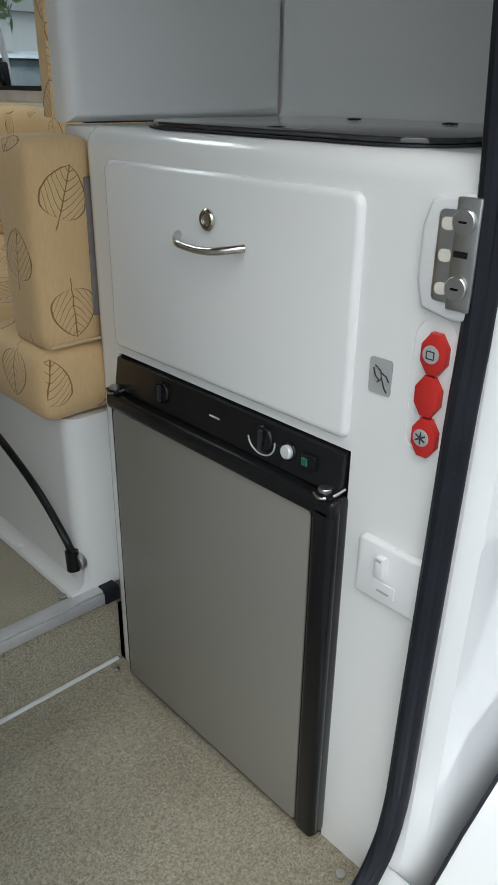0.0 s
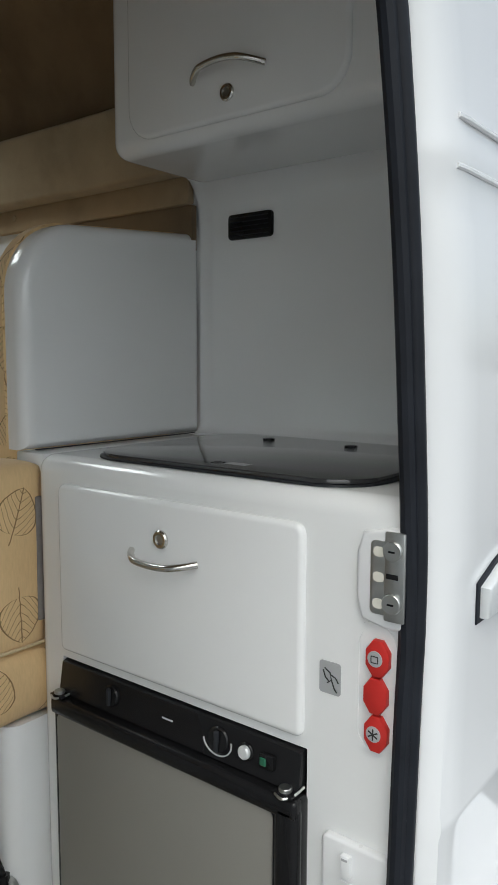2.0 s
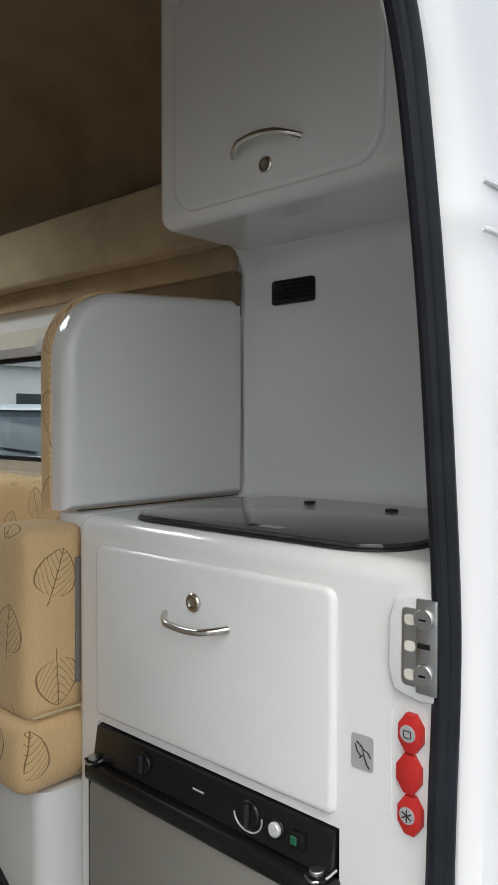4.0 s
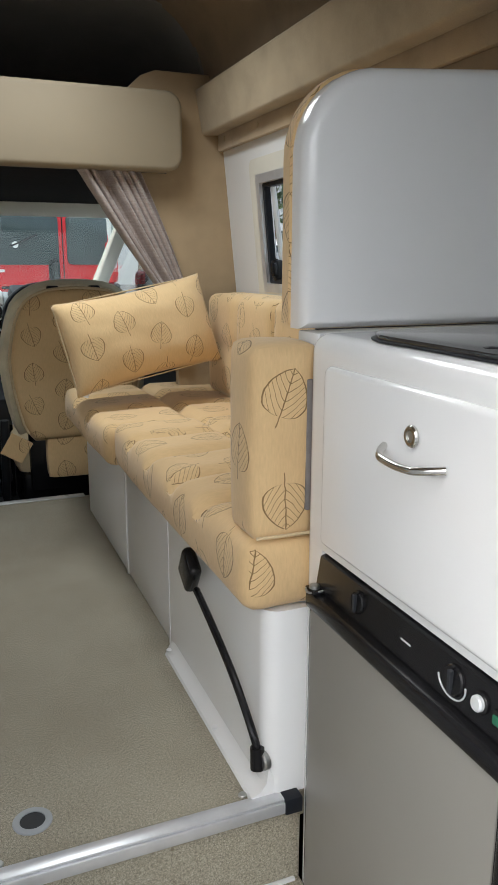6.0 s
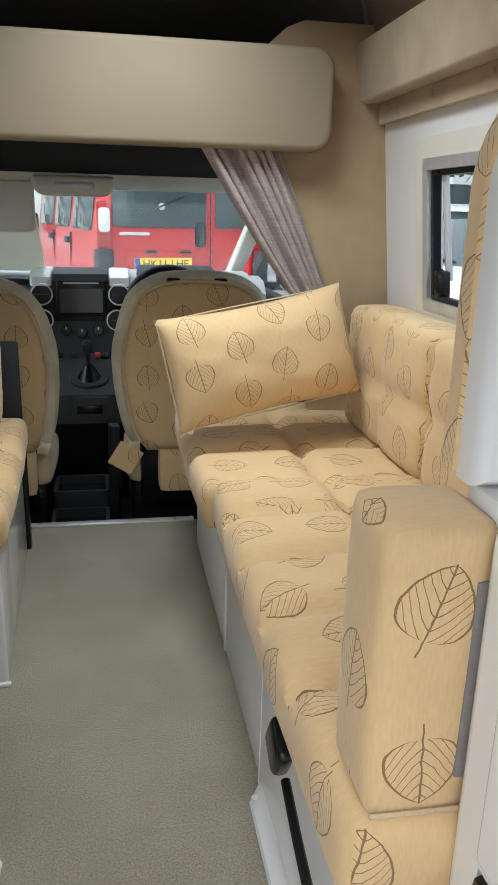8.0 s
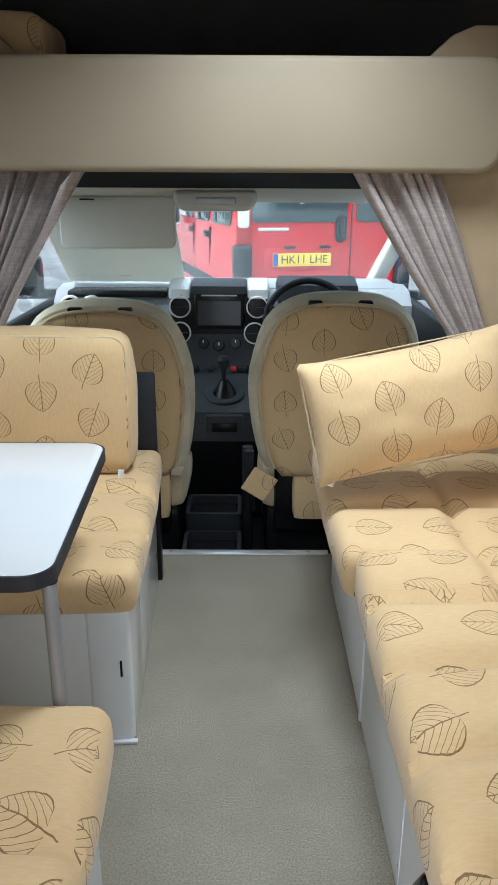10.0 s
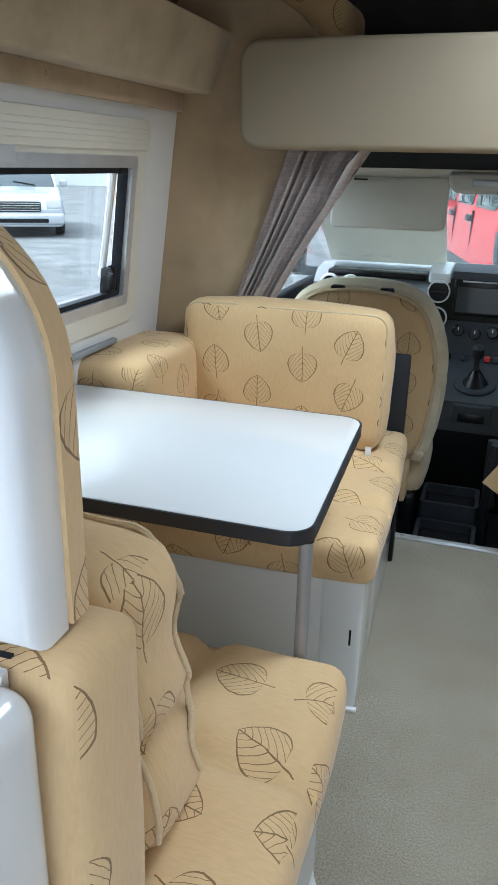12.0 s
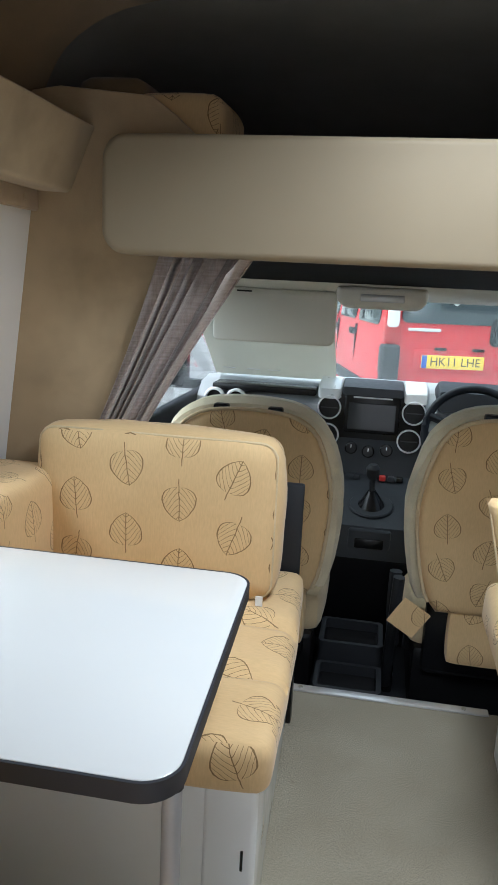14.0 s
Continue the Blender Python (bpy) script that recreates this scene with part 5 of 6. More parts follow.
# ---- cab ----
def cab_seat(cx, top, label):
    s = thing("cab_seat", (cx, 2.35, -0.2), label, "car seat", "cab seats")
    o = [(-0.185, 0.19), (-0.235, 0.27), (-0.272, 0.46), (-0.272, 0.60), (-0.225, top - 0.08), (-0.150, top - 0.018), (-0.05, top), (0.06, top), (0.160, top - 0.018), (0.230, top - 0.08), (0.272, 0.60), (0.276, 0.46), (0.250, 0.27), (0.205, 0.19)]
    ol = [(cx + p.x, p.z) for p in curve_points([(a, 0, b) for a, b in o], 3)]
    b = slab(ol, "y", 2.40, 2.26, 0.045, 5, True)
    for v in b.verts:
        v.co.y += 0.10 * (v.co.z - 0.1) * -1
    box_uv(b, 0.03 + cx, 0.02)
    part("backrest", b, FABRIC, s, "cream leaf-embroidered backrest cover", angle=80)
    pts = [(u, 2.27 - 0.10 * (w - 0.1), w) for u, w in ol[2:-2]]
    part("piping", tube([(cx + (u - cx) * 0.985, y, w) for u, y, w in pts], 0.006, 8), PLAIN, s)
    side = [(u, y + 0.07, w) for u, y, w in pts]
    part("side_cover", tube(side, 0.036, 8), COVER, s, "plain cream side cover")
    for dx in (-0.085, 0.085):
        part("headrest_guide", rbox(cx + dx - 0.024, cx + dx + 0.024, 2.205, 2.26, top - 0.014, top + 0.010, 0.007, 2), BLACK, s)
    part("seat_cushion", pad(cx - 0.26, cx + 0.26, 2.36, 2.85, 0.02, 0.17, 0.04, 0.04, 0.01, seed=30), PLAIN, s)
    lf = pad(cx - 0.14, cx + 0.21, 2.265, 2.31, 0.02, 0.22, 0.015, 0.03, 0.004, seed=31)
    box_uv(lf, 0.02, 0.09)
    part("skirt", lf, FABRIC, s)
    part("pedestal", rbox(cx - 0.24, cx + 0.24, 2.34, 2.82, -0.199, 0.03, 0.02, 2), BLACK, s)
    part("back_frame", rbox(cx - 0.21, cx + 0.21, 2.315, 2.36, -0.05, 0.30, 0.02, 2), BLACK, s)
    fl = rot_about(rbox(cx - 0.32, cx - 0.22, 2.238, 2.244, 0.12, 0.22, 0.002, 1), (cx - 0.26, 2.24, 0.17), 0, 32, 0)
    box_uv(fl, 0.05, 0.03)
    part("cover_flap", fl, FABRIC, s, "loose cover flap")
    part("recliner_lever", tube(curve_points([(cx - 0.30, 2.45, -0.02), (cx - 0.312, 2.42, 0.12), (cx - 0.312, 2.42, 0.26)], 6), 0.022, 10), DARK, s)
    return s


cab_seat(-0.020, 0.842, "driver's seat in a cream leaf-embroidered cover, seen from behind")
cab_seat(-0.835, 0.815, "passenger seat in a cream leaf-embroidered cover, seen from behind")


def dashboard():
    d = thing("dashboard", (-0.4, 3.3, 0.3), "slate grey car dashboard with central screen pod and round vents", "dashboard")
    part("lower_dash", slab([(3.05, 0.40), (3.094, 0.618), (3.2, 0.618), (3.2, 0.25)], "x", -1.22, 0.42, 0.0), CONSOLE, d, "dark lower dashboard")
    prof = [(3.10, 0.62), (3.12, 0.70), (3.20, 0.755), (3.34, 0.770), (3.70, 0.735), (3.95, 0.70), (3.95, 0.30), (3.202, 0.30), (3.202, 0.62)]
    part("main_body", slab(prof, "x", -1.22, 0.42, 0.0), SLATE, d)
    part("shelf_slot", rbox(-1.15, -0.70, 3.105, 3.24, 0.735, 0.764, 0.008, 2), BLACK, d, "dark open shelf slot")
    part("top_pad", slab([(3.24, 0.762), (3.30, 0.785), (3.45, 0.785), (3.70, 0.750), (3.70, 0.74), (3.3, 0.75)], "x", -1.15, 0.36, 0.006), SLATE, d)
    pod = part("pod", slab([(-0.665, 0.48), (-0.255, 0.48), (-0.235, 0.60), (-0.245, 0.735), (-0.27, 0.765), (-0.65, 0.765), (-0.675, 0.735), (-0.685, 0.60)], "y", 3.24, 3.085, 0.020, 4), BLACK, d)
    for x0, x1 in ((-0.690, -0.590), (-0.335, -0.235)):
        part("pod_shoulder", slab([(3.075, 0.735), (3.085, 0.775), (3.12, 0.800), (3.26, 0.808), (3.36, 0.780), (3.36, 0.735)], "x", x0, x1, 0.014, 3, True), SILVER, d, "silver-grey pod shoulder")
    part("pod_hood", slab([(3.05, 0.760), (3.06, 0.792), (3.20, 0.812), (3.36, 0.785), (3.36, 0.760)], "x", -0.588, -0.337, 0.010, 3, True), DARK, d)
    scr = part("screen_bezel", rbox(-0.575, -0.345, 3.066, 3.090, 0.600, 0.772, 0.010, 3), BLACK, pod)
    part("screen", rbox(-0.558, -0.362, 3.062, 3.068, 0.615, 0.728, 0.002, 1), SCREEN, scr, "dark screen")
    part("button_row", rbox(-0.54, -0.38, 3.063, 3.067, 0.748, 0.754), SILVER, scr)
    for x, z in ((-0.638, 0.697), (-0.289, 0.697), (-0.640, 0.580), (-0.300, 0.578)):
        v = part("vent_ring", disc((x, 3.086, z), (0, -1, 0.08), 0.050, 0.016, 32, 0.003, 0.0435), SILVER, pod, "silver vent ring")
        part("vent_core", disc((x, 3.088, z), (0, -1, 0.08), 0.0433, 0.008, 24, 0.004), BLACK, v)
        part("vent_fin", rbox(x - 0.034, x + 0.034, 3.072, 3.076, z - 0.002, z + 0.002), DARK, v)
    for x, z in ((-0.535, 0.533), (-0.463, 0.522), (-0.388, 0.533)):
        k = part("heater_knob", disc((x, 3.084, z), (0, -1, 0.1), 0.026, 0.022, 24, 0.005), BLACK, pod)
        part("knob_mark", rbox(x - 0.002, x + 0.002, 3.058, 3.062, z + 0.004, z + 0.018), SILVER, k)
    for x in (-1.135, -1.04):
        v = part("end_vent", disc((x, 3.10, 0.70), (0, -1, 0.08), 0.046, 0.02, 28, 0.006, 0.034), SILVER, d, "silver vent ring")
        part("vent_core", disc((x, 3.102, 0.70), (0, -1, 0.08), 0.0338, 0.008, 24), BLACK, v)
    part("instrument_hood", slab([(3.02, 0.72), (3.04, 0.80), (3.16, 0.83), (3.30, 0.79), (3.30, 0.70)], "x", -0.20, 0.16, 0.015, 3, True), DARK, d)
    con = thing("gear_console", (-0.46, 2.8, -0.2), "dark grey centre console with gear lever", "console")
    part("tower", slab([(2.70, 0.20), (2.73, 0.305), (2.92, 0.365), (3.06, 0.43), (3.20, 0.46), (3.20, -0.19), (2.78, -0.19)], "x", -0.600, -0.265, 0.02, 3, True), CONSOLE, con)
    # added black sheet stands in for the unlit void low on the console
    part("dark_void_sheet", slab([(2.700, 0.185), (2.690, 0.185), (2.768, -0.19), (2.778, -0.19)], "x", -0.598, -0.267), BLACK, con, "black sheet standing in for the dark void below")
    part("storage_slot", rbox(-0.485, -0.375, 2.702, 2.73, 0.225, 0.265, 0.006, 2), BLACK, con)
    part("slot_panel", rbox(-0.51, -0.35, 2.706, 2.735, 0.195, 0.298, 0.008, 3), CONSOLE, con, "grey panel round the storage slot")
    part("gear_surround", disc((-0.432, 2.865, 0.345), (0, -0.30, 1), 0.088, 0.014, 32, 0.005, 0.052), CONSOLE, con, "grey ring round the gear lever")
    gt = part("gaiter", tube([(-0.432, 2.862, 0.348), (-0.432, 2.858, 0.385), (-0.434, 2.856, 0.415)], 0.056, 16, lambda t: 1 - 0.72 * t), BLACK, con, "black leather gaiter")
    part("lever", tube([(-0.434, 2.856, 0.41), (-0.436, 2.850, 0.47)], 0.011, 10), DARK, gt)
    part("gear_knob", tube([(-0.436, 2.850, 0.465), (-0.436, 2.848, 0.480), (-0.436, 2.846, 0.508), (-0.436, 2.845, 0.524)], 0.027, 14, lambda t: (0.62, 0.95, 1.0, 0.6)[min(3, int(t * 3.01))]), DARK, gt)
    for x, m in ((-0.60, CONSOLE), (-0.565, BLACK), (-0.50, CONSOLE), (-0.395, RED), (-0.36, CONSOLE), (-0.325, BLACK)):
        part("console_button", rbox(x - 0.013, x + 0.013, 3.01, 3.04, 0.415, 0.436, 0.003, 1), m, con)
    tr = thing("floor_tray", (-0.46, 2.4, -0.2), "black plastic storage trays on the cab floor", "tray")
    for y0, y1, z in ((2.16, 2.34, -0.06), (2.36, 2.56, 0.0)):
        part("tray", ring(round_rect(-0.575, -0.355, y0, y1, 0.02, 4), round_rect(-0.560, -0.370, y0 + 0.015, y1 - 0.015, 0.012, 4), "z", -0.199, z), DARK, tr)
        part("tray_base", rbox(-0.562, -0.368, y0 + 0.013, y1 - 0.013, -0.199, z - 0.035), BLACK, tr)
    for x in (-0.52, -0.41):
        part("tray_slot", rbox(x - 0.015, x + 0.015, 2.19, 2.20, -0.094, -0.091), SLATE, tr)
    hb = thing("handbrake", (-0.32, 2.4, -0.15), "black handbrake lever between the cab seats", "handbrake")
    part("lever", tube(curve_points([(-0.335, 2.42, -0.16), (-0.335, 2.34, 0.0), (-0.330, 2.30, 0.17), (-0.326, 2.29, 0.29)], 6), 0.019, 10), DARK, hb)
    part("mount", rbox(-0.345, -0.31, 2.42, 2.56, -0.199, -0.10, 0.008, 2), BLACK, hb)
    w = thing("steering_wheel", (-0.07, 2.86, 0.6), "black four-spoke car steering wheel", "steering wheel")
    wc, tilt = Vector((-0.070, 2.86, 0.665)), pose(0, 0, 0, 66)
    part("rim", tube([wc + tilt.to_3x3() @ Vector((0.185 * math.cos(a), 0.185 * math.sin(a), 0)) for a in [2 * math.pi * i / 48 for i in range(49)]], 0.0155, 12), RUBBER, w)
    hub = disc((0, 0, 0), (0, 0, 1), 0.07, 0.04, 24, 0.012)
    bmesh.ops.transform(hub, matrix=Matrix.Translation(wc) @ tilt, verts=hub.verts)
    part("hub", hub, DARK, w)
    for a in (20, 160, 270):
        part("spoke", tube([wc + tilt.to_3x3() @ Vector((r * math.cos(radians(a)), r * math.sin(radians(a)), 0.01)) for r in (0.05, 0.18)], 0.014, 8), DARK, w)
    part("column", tube([wc, wc + Vector((0, 0.25, -0.11))], 0.035, 12), DARK, w)


dashboard()


def cab_shell():
    # the shade below the cab roof is painted into this lining
    structure("cab_roof", slab([(1.745, 1.262), (2.63, 1.208), (2.63, 1.435), (1.745, 1.435)], "x", -1.24, 0.44), HEADLINER_SHADE, "cab roof lining above the opening, its shade painted near-black")
    structure("windscreen_header", slab([(2.632, 1.206), (2.66, 1.186), (2.78, 1.155), (2.82, 1.19), (2.632, 1.43)], "x", -1.24, 0.44, 0.008, 2), CREAM, "pale grey windscreen header lining")
    for s, x in ((1, 0.36), (-1, -1.16)):
        structure("a_pillar", slab([(2.76, 1.20), (2.86, 1.20), (4.02, 0.70), (3.90, 0.66)], "x", x - 0.03, x + 0.045, 0.012, 3, True), LINING if s < 0 else CREAM, "pale windscreen pillar")
        structure("cab_door", rbox(x + 0.06 if s > 0 else x - 0.10, x + 0.10 if s > 0 else x - 0.06, 1.76, 3.9, -0.24, 0.72, 0.015, 3), DARK, "dark cab door lining")
        structure("cab_door_top", rbox(x + 0.06 if s > 0 else x - 0.10, x + 0.10 if s > 0 else x - 0.06, 1.76, 2.9, 1.16, 1.30, 0.01), DARK, "dark cab door frame")
        structure("b_pillar", rbox(x + 0.055 if s > 0 else x - 0.10, x + 0.10 if s > 0 else x - 0.055, 1.76, 2.02, 0.72, 1.20, 0.01), DARK, "dark pillar behind the cab door")
        q = thing("window_3" if s > 0 else "window_4", (x, 2.5, 0.72), "cab door window", "window", kind="structure")
        g = part("pane", rbox(x + 0.078 if s > 0 else x - 0.082, x + 0.082 if s > 0 else x - 0.078, 2.0, 3.6, 0.72, 1.18), PANE, q)
        g.visible_shadow = False
        mr = thing("door_mirror", (x + s * 0.25, 3.3, 0.7), "black exterior door mirror", "mirror")
        part("housing", rbox(x + s * 0.25 - 0.09, x + s * 0.25 + 0.09, 3.26, 3.40, 0.70, 0.90, 0.03, 3), BLACK, mr)
        part("arm", rbox(min(x + s * 0.09, x + s * 0.2), max(x + s * 0.09, x + s * 0.2), 3.3, 3.36, 0.70, 0.74), BLACK, mr)
    ws = thing("windscreen", (-0.4, 3.3, 0.7), "clear windscreen", "window", kind="structure")
    g = part("pane", slab([(2.80, 1.19), (2.806, 1.194), (3.966, 0.70), (3.96, 0.694)], "x", -1.18, 0.38), SCREENG, ws)
    g.visible_shadow = False
    v = thing("sun_visor", (-0.83, 2.7, 1.0), "cream grey sun visor folded down over the windscreen", "sun visor")
    vb = slab(round_rect(-1.06, -0.612, 0.982, 1.176, (0.02, 0.03, 0.02, 0.02), 5), "y", 2.70, 2.676, 0.008, 3, True)
    part("visor_board", vb, CREAM, v)
    part("ticket_strap", rbox(-0.98, -0.70, 2.672, 2.677, 1.140, 1.160), CREAM, v)
    part("pivot", tube([(-0.66, 2.69, 1.17), (-0.645, 2.70, 1.195)], 0.008, 8), SILVER, v)
    part("label", rbox(-0.975, -0.92, 2.673, 2.6755, 1.162, 1.168), INK, v)
    bd_ = thing("display_board", (-0.89, 3.27, 0.785), "pale cream card board leaning between visor and dashboard", "board")
    part("card", slab([(3.270, 0.787), (3.276, 0.789), (2.742, 1.150), (2.736, 1.148)], "x", -1.17, -0.628), CARD, bd_)
    for x in (-1.10, -0.99, -0.90):
        part("slit", rbox(x - 0.028, x + 0.028, 3.218, 3.222, 0.818, 0.822), WHITEP, bd_)
    c = thing("roof_console", (-0.46, 2.66, 1.14), "pale grey roof console with interior light", "roof console")
    part("housing", slab(round_rect(-0.615, -0.300, 1.125, 1.200, (0.05, 0.05, 0.015, 0.015), 5), "y", 2.74, 2.62, 0.02, 3), CREAM, c)
    part("lamp_lens", rbox(-0.53, -0.38, 2.614, 2.622, 1.150, 1.175, 0.004, 2), SILVER, c)
    structure("bonnet", slab([(3.95, 0.69), (4.4, 0.60), (4.75, 0.42), (4.85, 0.0), (3.95, 0.0)], "x", -1.20, 0.40, 0.03, 3, True), PAINT, "white bonnet of the van")


cab_shell()


# ---- vehicles outside ----
def wheel(parent, x, y, z, side, r=0.31):
    w = part("wheel", disc((x, y, z), (side, 0, 0), r, 0.2, 28, 0.04, 0.19), RUBBER, parent, "black tyre")
    part("rim", disc((x + side * 0.08, y, z), (side, 0, 0), 0.20, 0.09, 24, 0.02), SILVER, w, "silver wheel trim")
    for i in range(5):
        a = 2 * math.pi * i / 5
        part("spoke", tube([(x + side * 0.17, y, z), (x + side * 0.172, y + 0.18 * math.cos(a), z + 0.18 * math.sin(a))], 0.018, 6), STEEL, w)


def place(t, m):
    t.matrix_basis = m
    return t


def red_van():
    """The tall red van parked ahead, its back towards the camper."""
    v = thing("red_van", (0, 0, 0), "red panel van parked ahead, seen from behind", "van")
    W = 0.80
    prof = [(-W, 0.25), (-W - 0.02, 0.65), (-W + 0.01, 1.10), (-W + 0.10, 1.72), (-W + 0.22, 1.83), (W - 0.22, 1.83), (W - 0.10, 1.72), (W - 0.01, 1.10), (W + 0.02, 0.65), (W, 0.25)]
    part("body", slab(prof, "y", 3.0, 0.0, 0.06, 4), REDPAINT, v)
    part("bonnet", slab([(3.0, 0.25), (3.0, 1.12), (3.7, 0.98), (4.1, 0.75), (4.15, 0.25)], "x", -W + 0.03, W - 0.03, 0.06, 3, True), REDPAINT, v)
    part("rear_bumper", rbox(-W, W, -0.10, 0.12, 0.28, 0.62, 0.05, 3), DARK, v, "dark rear bumper")
    part("door_gap", rbox(0.236, 0.246, -0.006, 0.01, 0.60, 1.72), BLACK, v)
    for x0, x1 in ((-0.66, 0.20), (0.28, 0.70)):
        part("rear_window", slab(round_rect(x0, x1, 1.20, 1.66, 0.05, 5), "y", 0.0, -0.014, 0.006), TINT, v, "dark tinted rear window")
    part("wiper", tube([(-0.28, -0.03, 1.36), (-0.02, -0.035, 1.47)], 0.008, 6), BLACK, v)
    part("window_sticker", disc((-0.22, -0.015, 1.38), (0, -1, 0), 0.03, 0.002, 14), SILVER, v)
    for s in (-1, 1):
        l = part("tail_lamp", slab(round_rect(s * 0.735 - 0.065, s * 0.735 + 0.065, 1.03, 1.42, 0.03, 4), "y", 0.02, -0.03, 0.012), REDLENS, v, "red and clear tail lamp")
        part("reverse_lens", slab(round_rect(s * 0.735 - 0.05, s * 0.735 + 0.05, 1.16, 1.36, 0.03, 4), "y", -0.028, -0.038, 0.006), LAMPLENS, l, "clear lamp lens")
    for s in (-1, 1):
        part("bumper_corner", rbox(s * 0.735 - 0.075, s * 0.735 + 0.075, -0.06, 0.10, 0.58, 1.02, 0.03, 3), DARK, v, "dark bumper corner")
    h = part("door_handle", slab(round_rect(0.09, 0.20, 1.03, 1.26, 0.05, 6), "y", 0.0, -0.016, 0.006), BLACK, v, "black door handle recess")
    part("handle_grip", rbox(0.12, 0.17, -0.035, -0.014, 1.06, 1.22, 0.015, 3), DARK, h)
    part("plate_recess", slab(round_rect(-0.54, 0.14, 0.80, 0.99, 0.03, 4), "y", 0.0, -0.006, 0.002), REDPAINT, v)
    p = part("number_plate", slab(round_rect(-0.47, 0.06, 0.835, 0.945, 0.008, 3), "y", -0.006, -0.014, 0.002), PLATE, v, "yellow number plate")
    part("plate_band", rbox(-0.468, -0.425, -0.0165, -0.0135, 0.838, 0.942), BLUE, p, "blue plate band")
    text_mesh("HK11 LHE", 0.098, Matrix.Translation((-0.185, -0.0150, 0.89)) @ pose(0, 0, 0, 90) @ Matrix.Diagonal((1.0, 1.0, 1.0, 1)), "plate_text", INK, p, "black plate characters")
    for x in (-0.32, 0.0):
        part("plate_lamp", rbox(x - 0.05, x + 0.05, -0.03, 0.0, 0.985, 1.01, 0.006, 2), BLACK, v)
    part("maker_mark", rbox(-0.60, -0.33, -0.012, 0.0, 1.135, 1.160, 0.004, 2), SILVER, v, "chrome maker's mark")
    for y0, y1 in ((0.25, 1.05), (1.20, 1.95), (2.10, 2.85)):
        side = slab(round_rect(y0, y1, 1.16, 1.62, 0.05, 5), "x", 0.0, -0.014, 0.005)
        for q in side.verts:
            q.co.x += -W + 0.012 + (q.co.z - 1.10) * 0.145
        part("side_window", side, TINT, v, "dark side window")
    for y in (1.12, 2.02):
        part("door_handle", rbox(-W - 0.035, -W + 0.01, y - 0.02, y + 0.14, 1.02, 1.08, 0.012, 2), BLACK, v)
        part("door_gap", rbox(-W - 0.012, -W + 0.02, y - 0.06, y - 0.05, 0.4, 1.12), BLACK, v)
    part("mirror", rbox(-W - 0.20, -W - 0.02, 2.75, 2.9, 1.08, 1.28, 0.04, 3), BLACK, v)
    part("bump_strip", rbox(-W - 0.035, -W - 0.005, 0.5, 2.6, 0.55, 0.66, 0.01), DARK, v)
    for s in (-1, 1):
        for y in (0.75, 3.3):
            wheel(v, s * (W - 0.18), y, 0.31, s)
    return v


RV = red_van()
place(RV, Matrix.Translation((-0.50, 6.2, GROUND + 0.02)) @ pose(0, 0, 0, 0, 0, 14) @ Matrix.Translation((0.87, 0, 0)))


def estate_car(label, paint, name="parked_car"):
    """A plain hatchback whose nose looks along -y."""
    c = thing(name, (0, 0, 0), label, "car")
    W = 0.86
    low = [(0.0, 0.22), (-0.02, 0.55), (0.10, 0.74), (0.95, 0.95), (3.5, 1.0), (4.05, 0.95), (4.15, 0.6), (4.1, 0.22)]
    part("body", slab(low, "x", -W, W, 0.09, 4, True), paint, c)
    top = [(0.95, 0.94), (1.75, 1.42), (2.1, 1.49), (3.4, 1.45), (4.0, 0.98)]
    cab = slab(top, "x", -W + 0.08, W - 0.08, 0.05, 3, True)
    for v in cab.verts:
        v.co.x *= 1 - 0.22 * max(0, v.co.z - 0.95)
    part("cabin", cab, TINT, c, "dark glazed cabin")
    roof = slab([(1.72, 1.43), (2.1, 1.505), (3.4, 1.465), (3.5, 1.43)], "x", -W + 0.16, W - 0.16, 0.02, 2, True)
    part("roof", roof, paint, c)
    for s in (-1, 1):
        part("windscreen_pillar", tube([(s * (W - 0.09), 0.98, 0.95), (s * (W - 0.17), 1.75, 1.44)], 0.035, 8), paint, c)
        part("door_pillar", tube([(s * (W - 0.07), 2.3, 0.97), (s * (W - 0.16), 2.25, 1.46)], 0.035, 8), paint, c)
        part("headlamp", slab(round_rect(s * 0.66 - 0.15, s * 0.66 + 0.15, 0.58, 0.74, 0.05, 5), "y", 0.10, -0.03, 0.02), LAMPLENS, c, "clear headlamp")
        part("door_mirror", rbox(s * (W + 0.08) - 0.08, s * (W + 0.08) + 0.08, 1.25, 1.40, 0.95, 1.10, 0.03, 3), paint, c)
        part("wiper", tube([(s * 0.35, 1.0, 0.985), (s * 0.35 - 0.45, 1.12, 1.05)], 0.010, 6), BLACK, c)
        for y in (0.75, 3.35):
            wheel(c, s * (W - 0.17), y, 0.31, s)
    g = part("grille", slab(round_rect(-0.42, 0.42, 0.50, 0.70, 0.04, 5), "y", 0.05, -0.035, 0.01), DARK, c, "dark grille with chrome bars")
    for i in range(4):
        part("grille_bar", rbox(-0.40, 0.40, -0.045, -0.030, 0.525 + i * 0.045, 0.540 + i * 0.045, 0.004, 1), CHROME, g)
    part("front_bumper", rbox(-W - 0.01, W + 0.01, -0.10, 0.15, 0.26, 0.48, 0.06, 4), paint, c)
    part("air_intake", rbox(-0.55, 0.55, -0.11, -0.08, 0.30, 0.38, 0.01), BLACK, c)
    return c


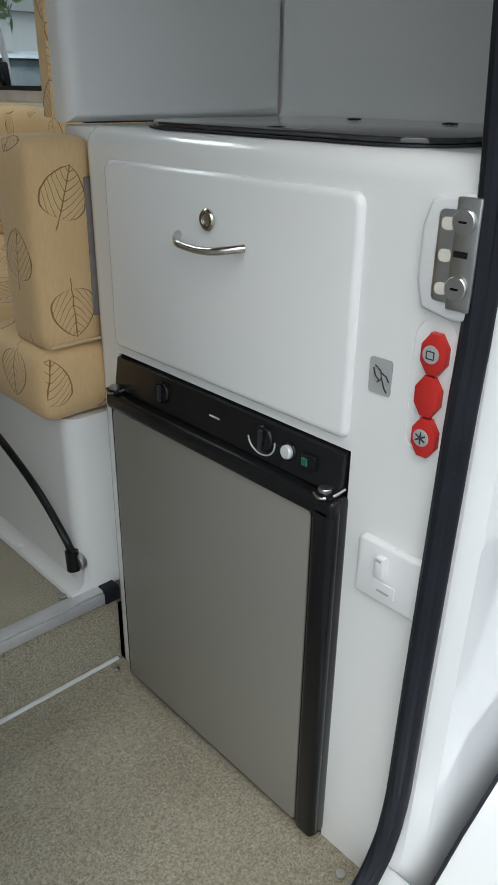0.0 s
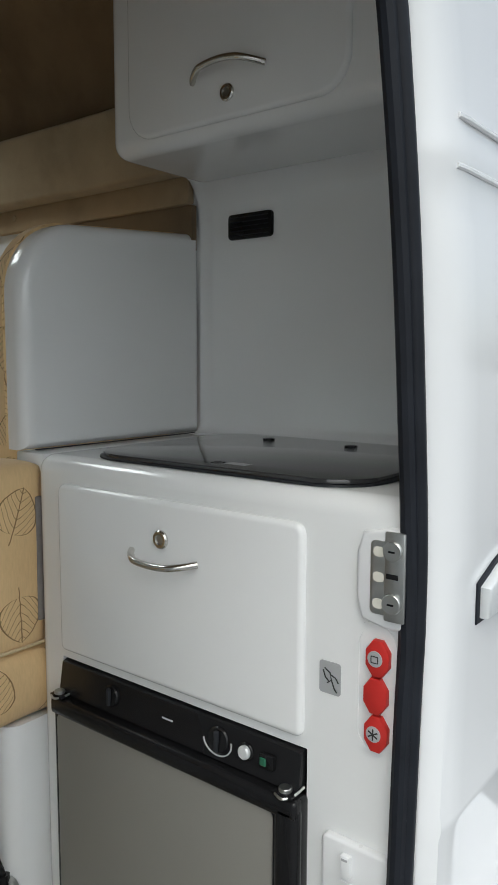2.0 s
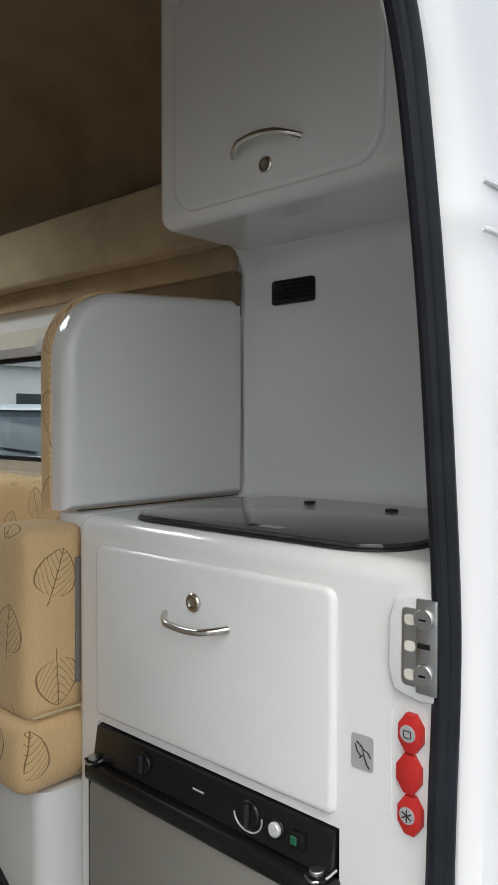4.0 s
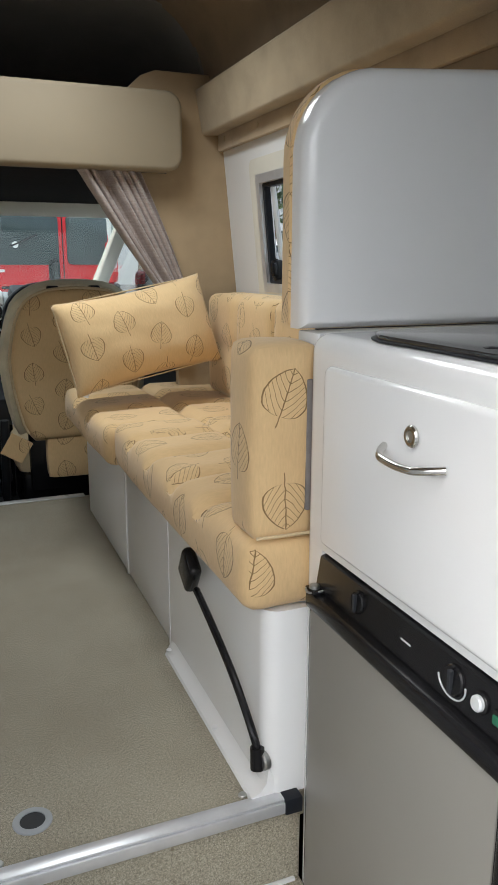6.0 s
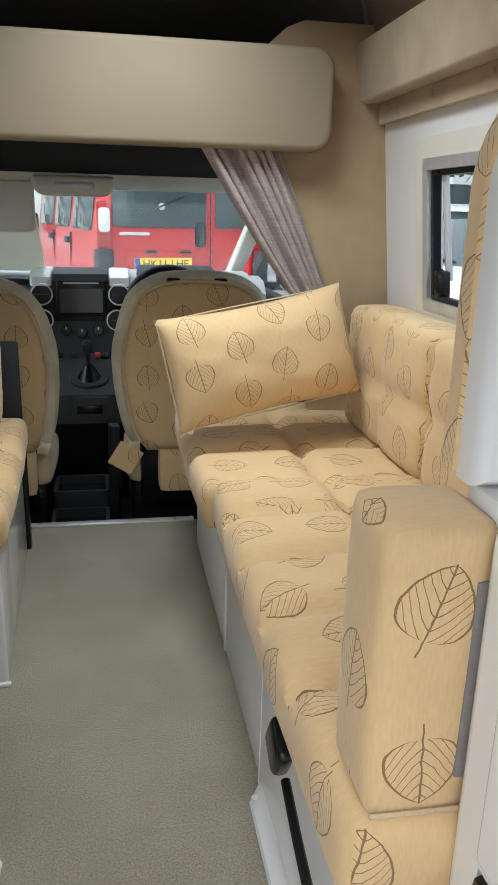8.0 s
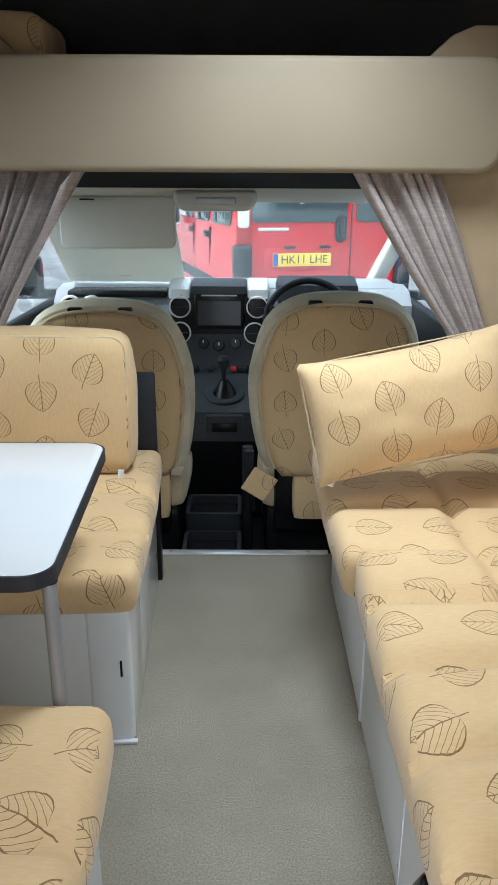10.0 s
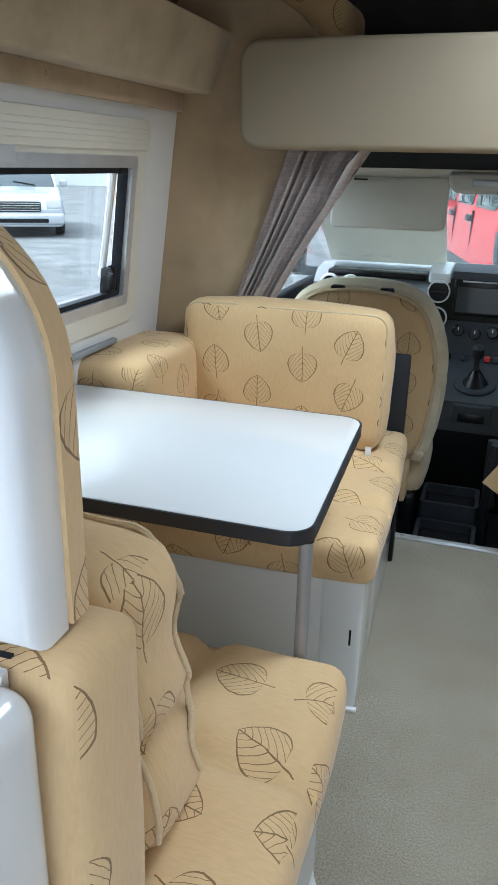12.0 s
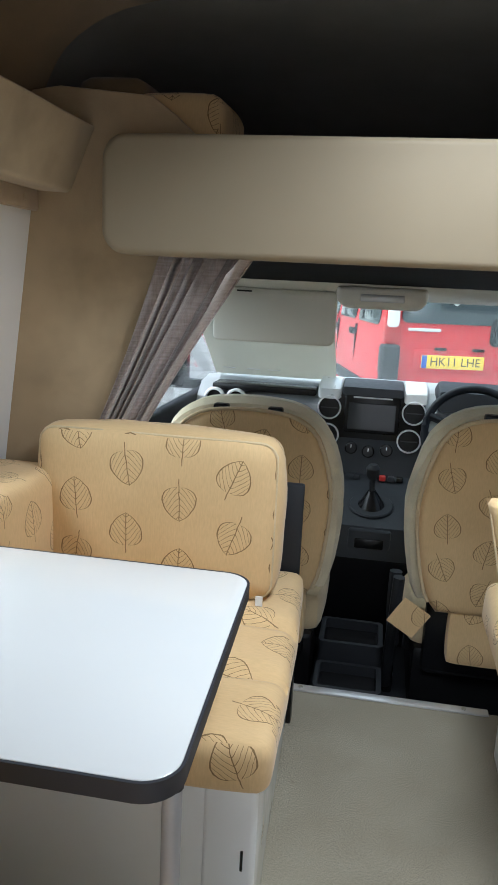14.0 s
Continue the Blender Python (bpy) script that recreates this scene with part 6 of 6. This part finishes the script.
c1 = place(estate_car("silver-white car with a chrome grille parked beside the camper", simple("pale_silver_paint", (0.66, 0.68, 0.70), 0.2, 0.3, var=0.03, coat=0.5)), Matrix.Translation((-9.6, 13.0, GROUND)) @ pose(0, 0, 0, 0, 0, 34))
c2 = place(estate_car("white car parked on the far side of the camper", PAINT), Matrix.Translation((2.7, 5.0, GROUND)) @ pose(0, 0, 0, 0, 0, -24))

# far buildings and trees behind the car park
bd = thing("far_building", (0, 40, GROUND), "long pale industrial building beyond the car park", "building")
part("wall", rbox(-30, 30, 42, 55, GROUND, 4.5), simple("pale_cladding", (0.55, 0.56, 0.56), 0.6, var=0.05, scale=0.3), bd)
part("roof", slab([(-31, 4.5), (31, 4.5), (29, 6.2), (-29, 6.2)], "y", 41.5, 55.5), simple("grey_roof_sheet", (0.30, 0.31, 0.32), 0.6, var=0.1, scale=0.3), bd)
for i in range(9):
    w = part("window", rbox(-27 + i * 6.4, -24 + i * 6.4, 41.9, 42.05, 1.2, 2.8), TINT, bd)


def tree(x, y, h, seed):
    t = thing("tree", (x, y, GROUND), "leafy green tree at the edge of the car park", "tree", "trees")
    rnd = random.Random(seed)
    part("trunk", tube([(x, y, GROUND), (x + 0.1, y, GROUND + h * 0.3), (x - 0.05, y + 0.1, GROUND + h * 0.62)], 0.22, 8, lambda s: 1 - 0.6 * s), simple("bark", (0.12, 0.09, 0.06), 0.9), t)
    bm = bmesh.new()
    for i in range(900):
        d = Vector((rnd.gauss(0, 1), rnd.gauss(0, 1), rnd.gauss(0, 1))).normalized() * (rnd.random() ** 0.45)
        lump = 1 + 0.35 * noise.noise(d * 2.3 + Vector((seed, 0, 0)))
        c = Vector((x, y, GROUND + h * 0.68)) + Vector((d.x * h * 0.30, d.y * h * 0.30, d.z * h * 0.34)) * lump
        u = Vector((rnd.gauss(0, 1), rnd.gauss(0, 1), rnd.gauss(0, 1))).normalized()
        w = u.orthogonal().normalized()
        s = rnd.uniform(0.12, 0.30)
        bm.faces.new([bm.verts.new(c + u * s), bm.verts.new(c + w * s * 0.6), bm.verts.new(c - u * s), bm.verts.new(c - w * s * 0.6)])
    part("crown", bm, LEAF, t)


LEAF = simple("leaf_green", (0.07, 0.12, 0.035), 0.6, var=0.4, scale=1.5)
for x, y, h, s in ((-9, 26, 8, 1), (-5.5, 29, 7, 2), (6.5, 27, 8.5, 3), (11, 25, 7, 4)):
    tree(x, y, h, s)
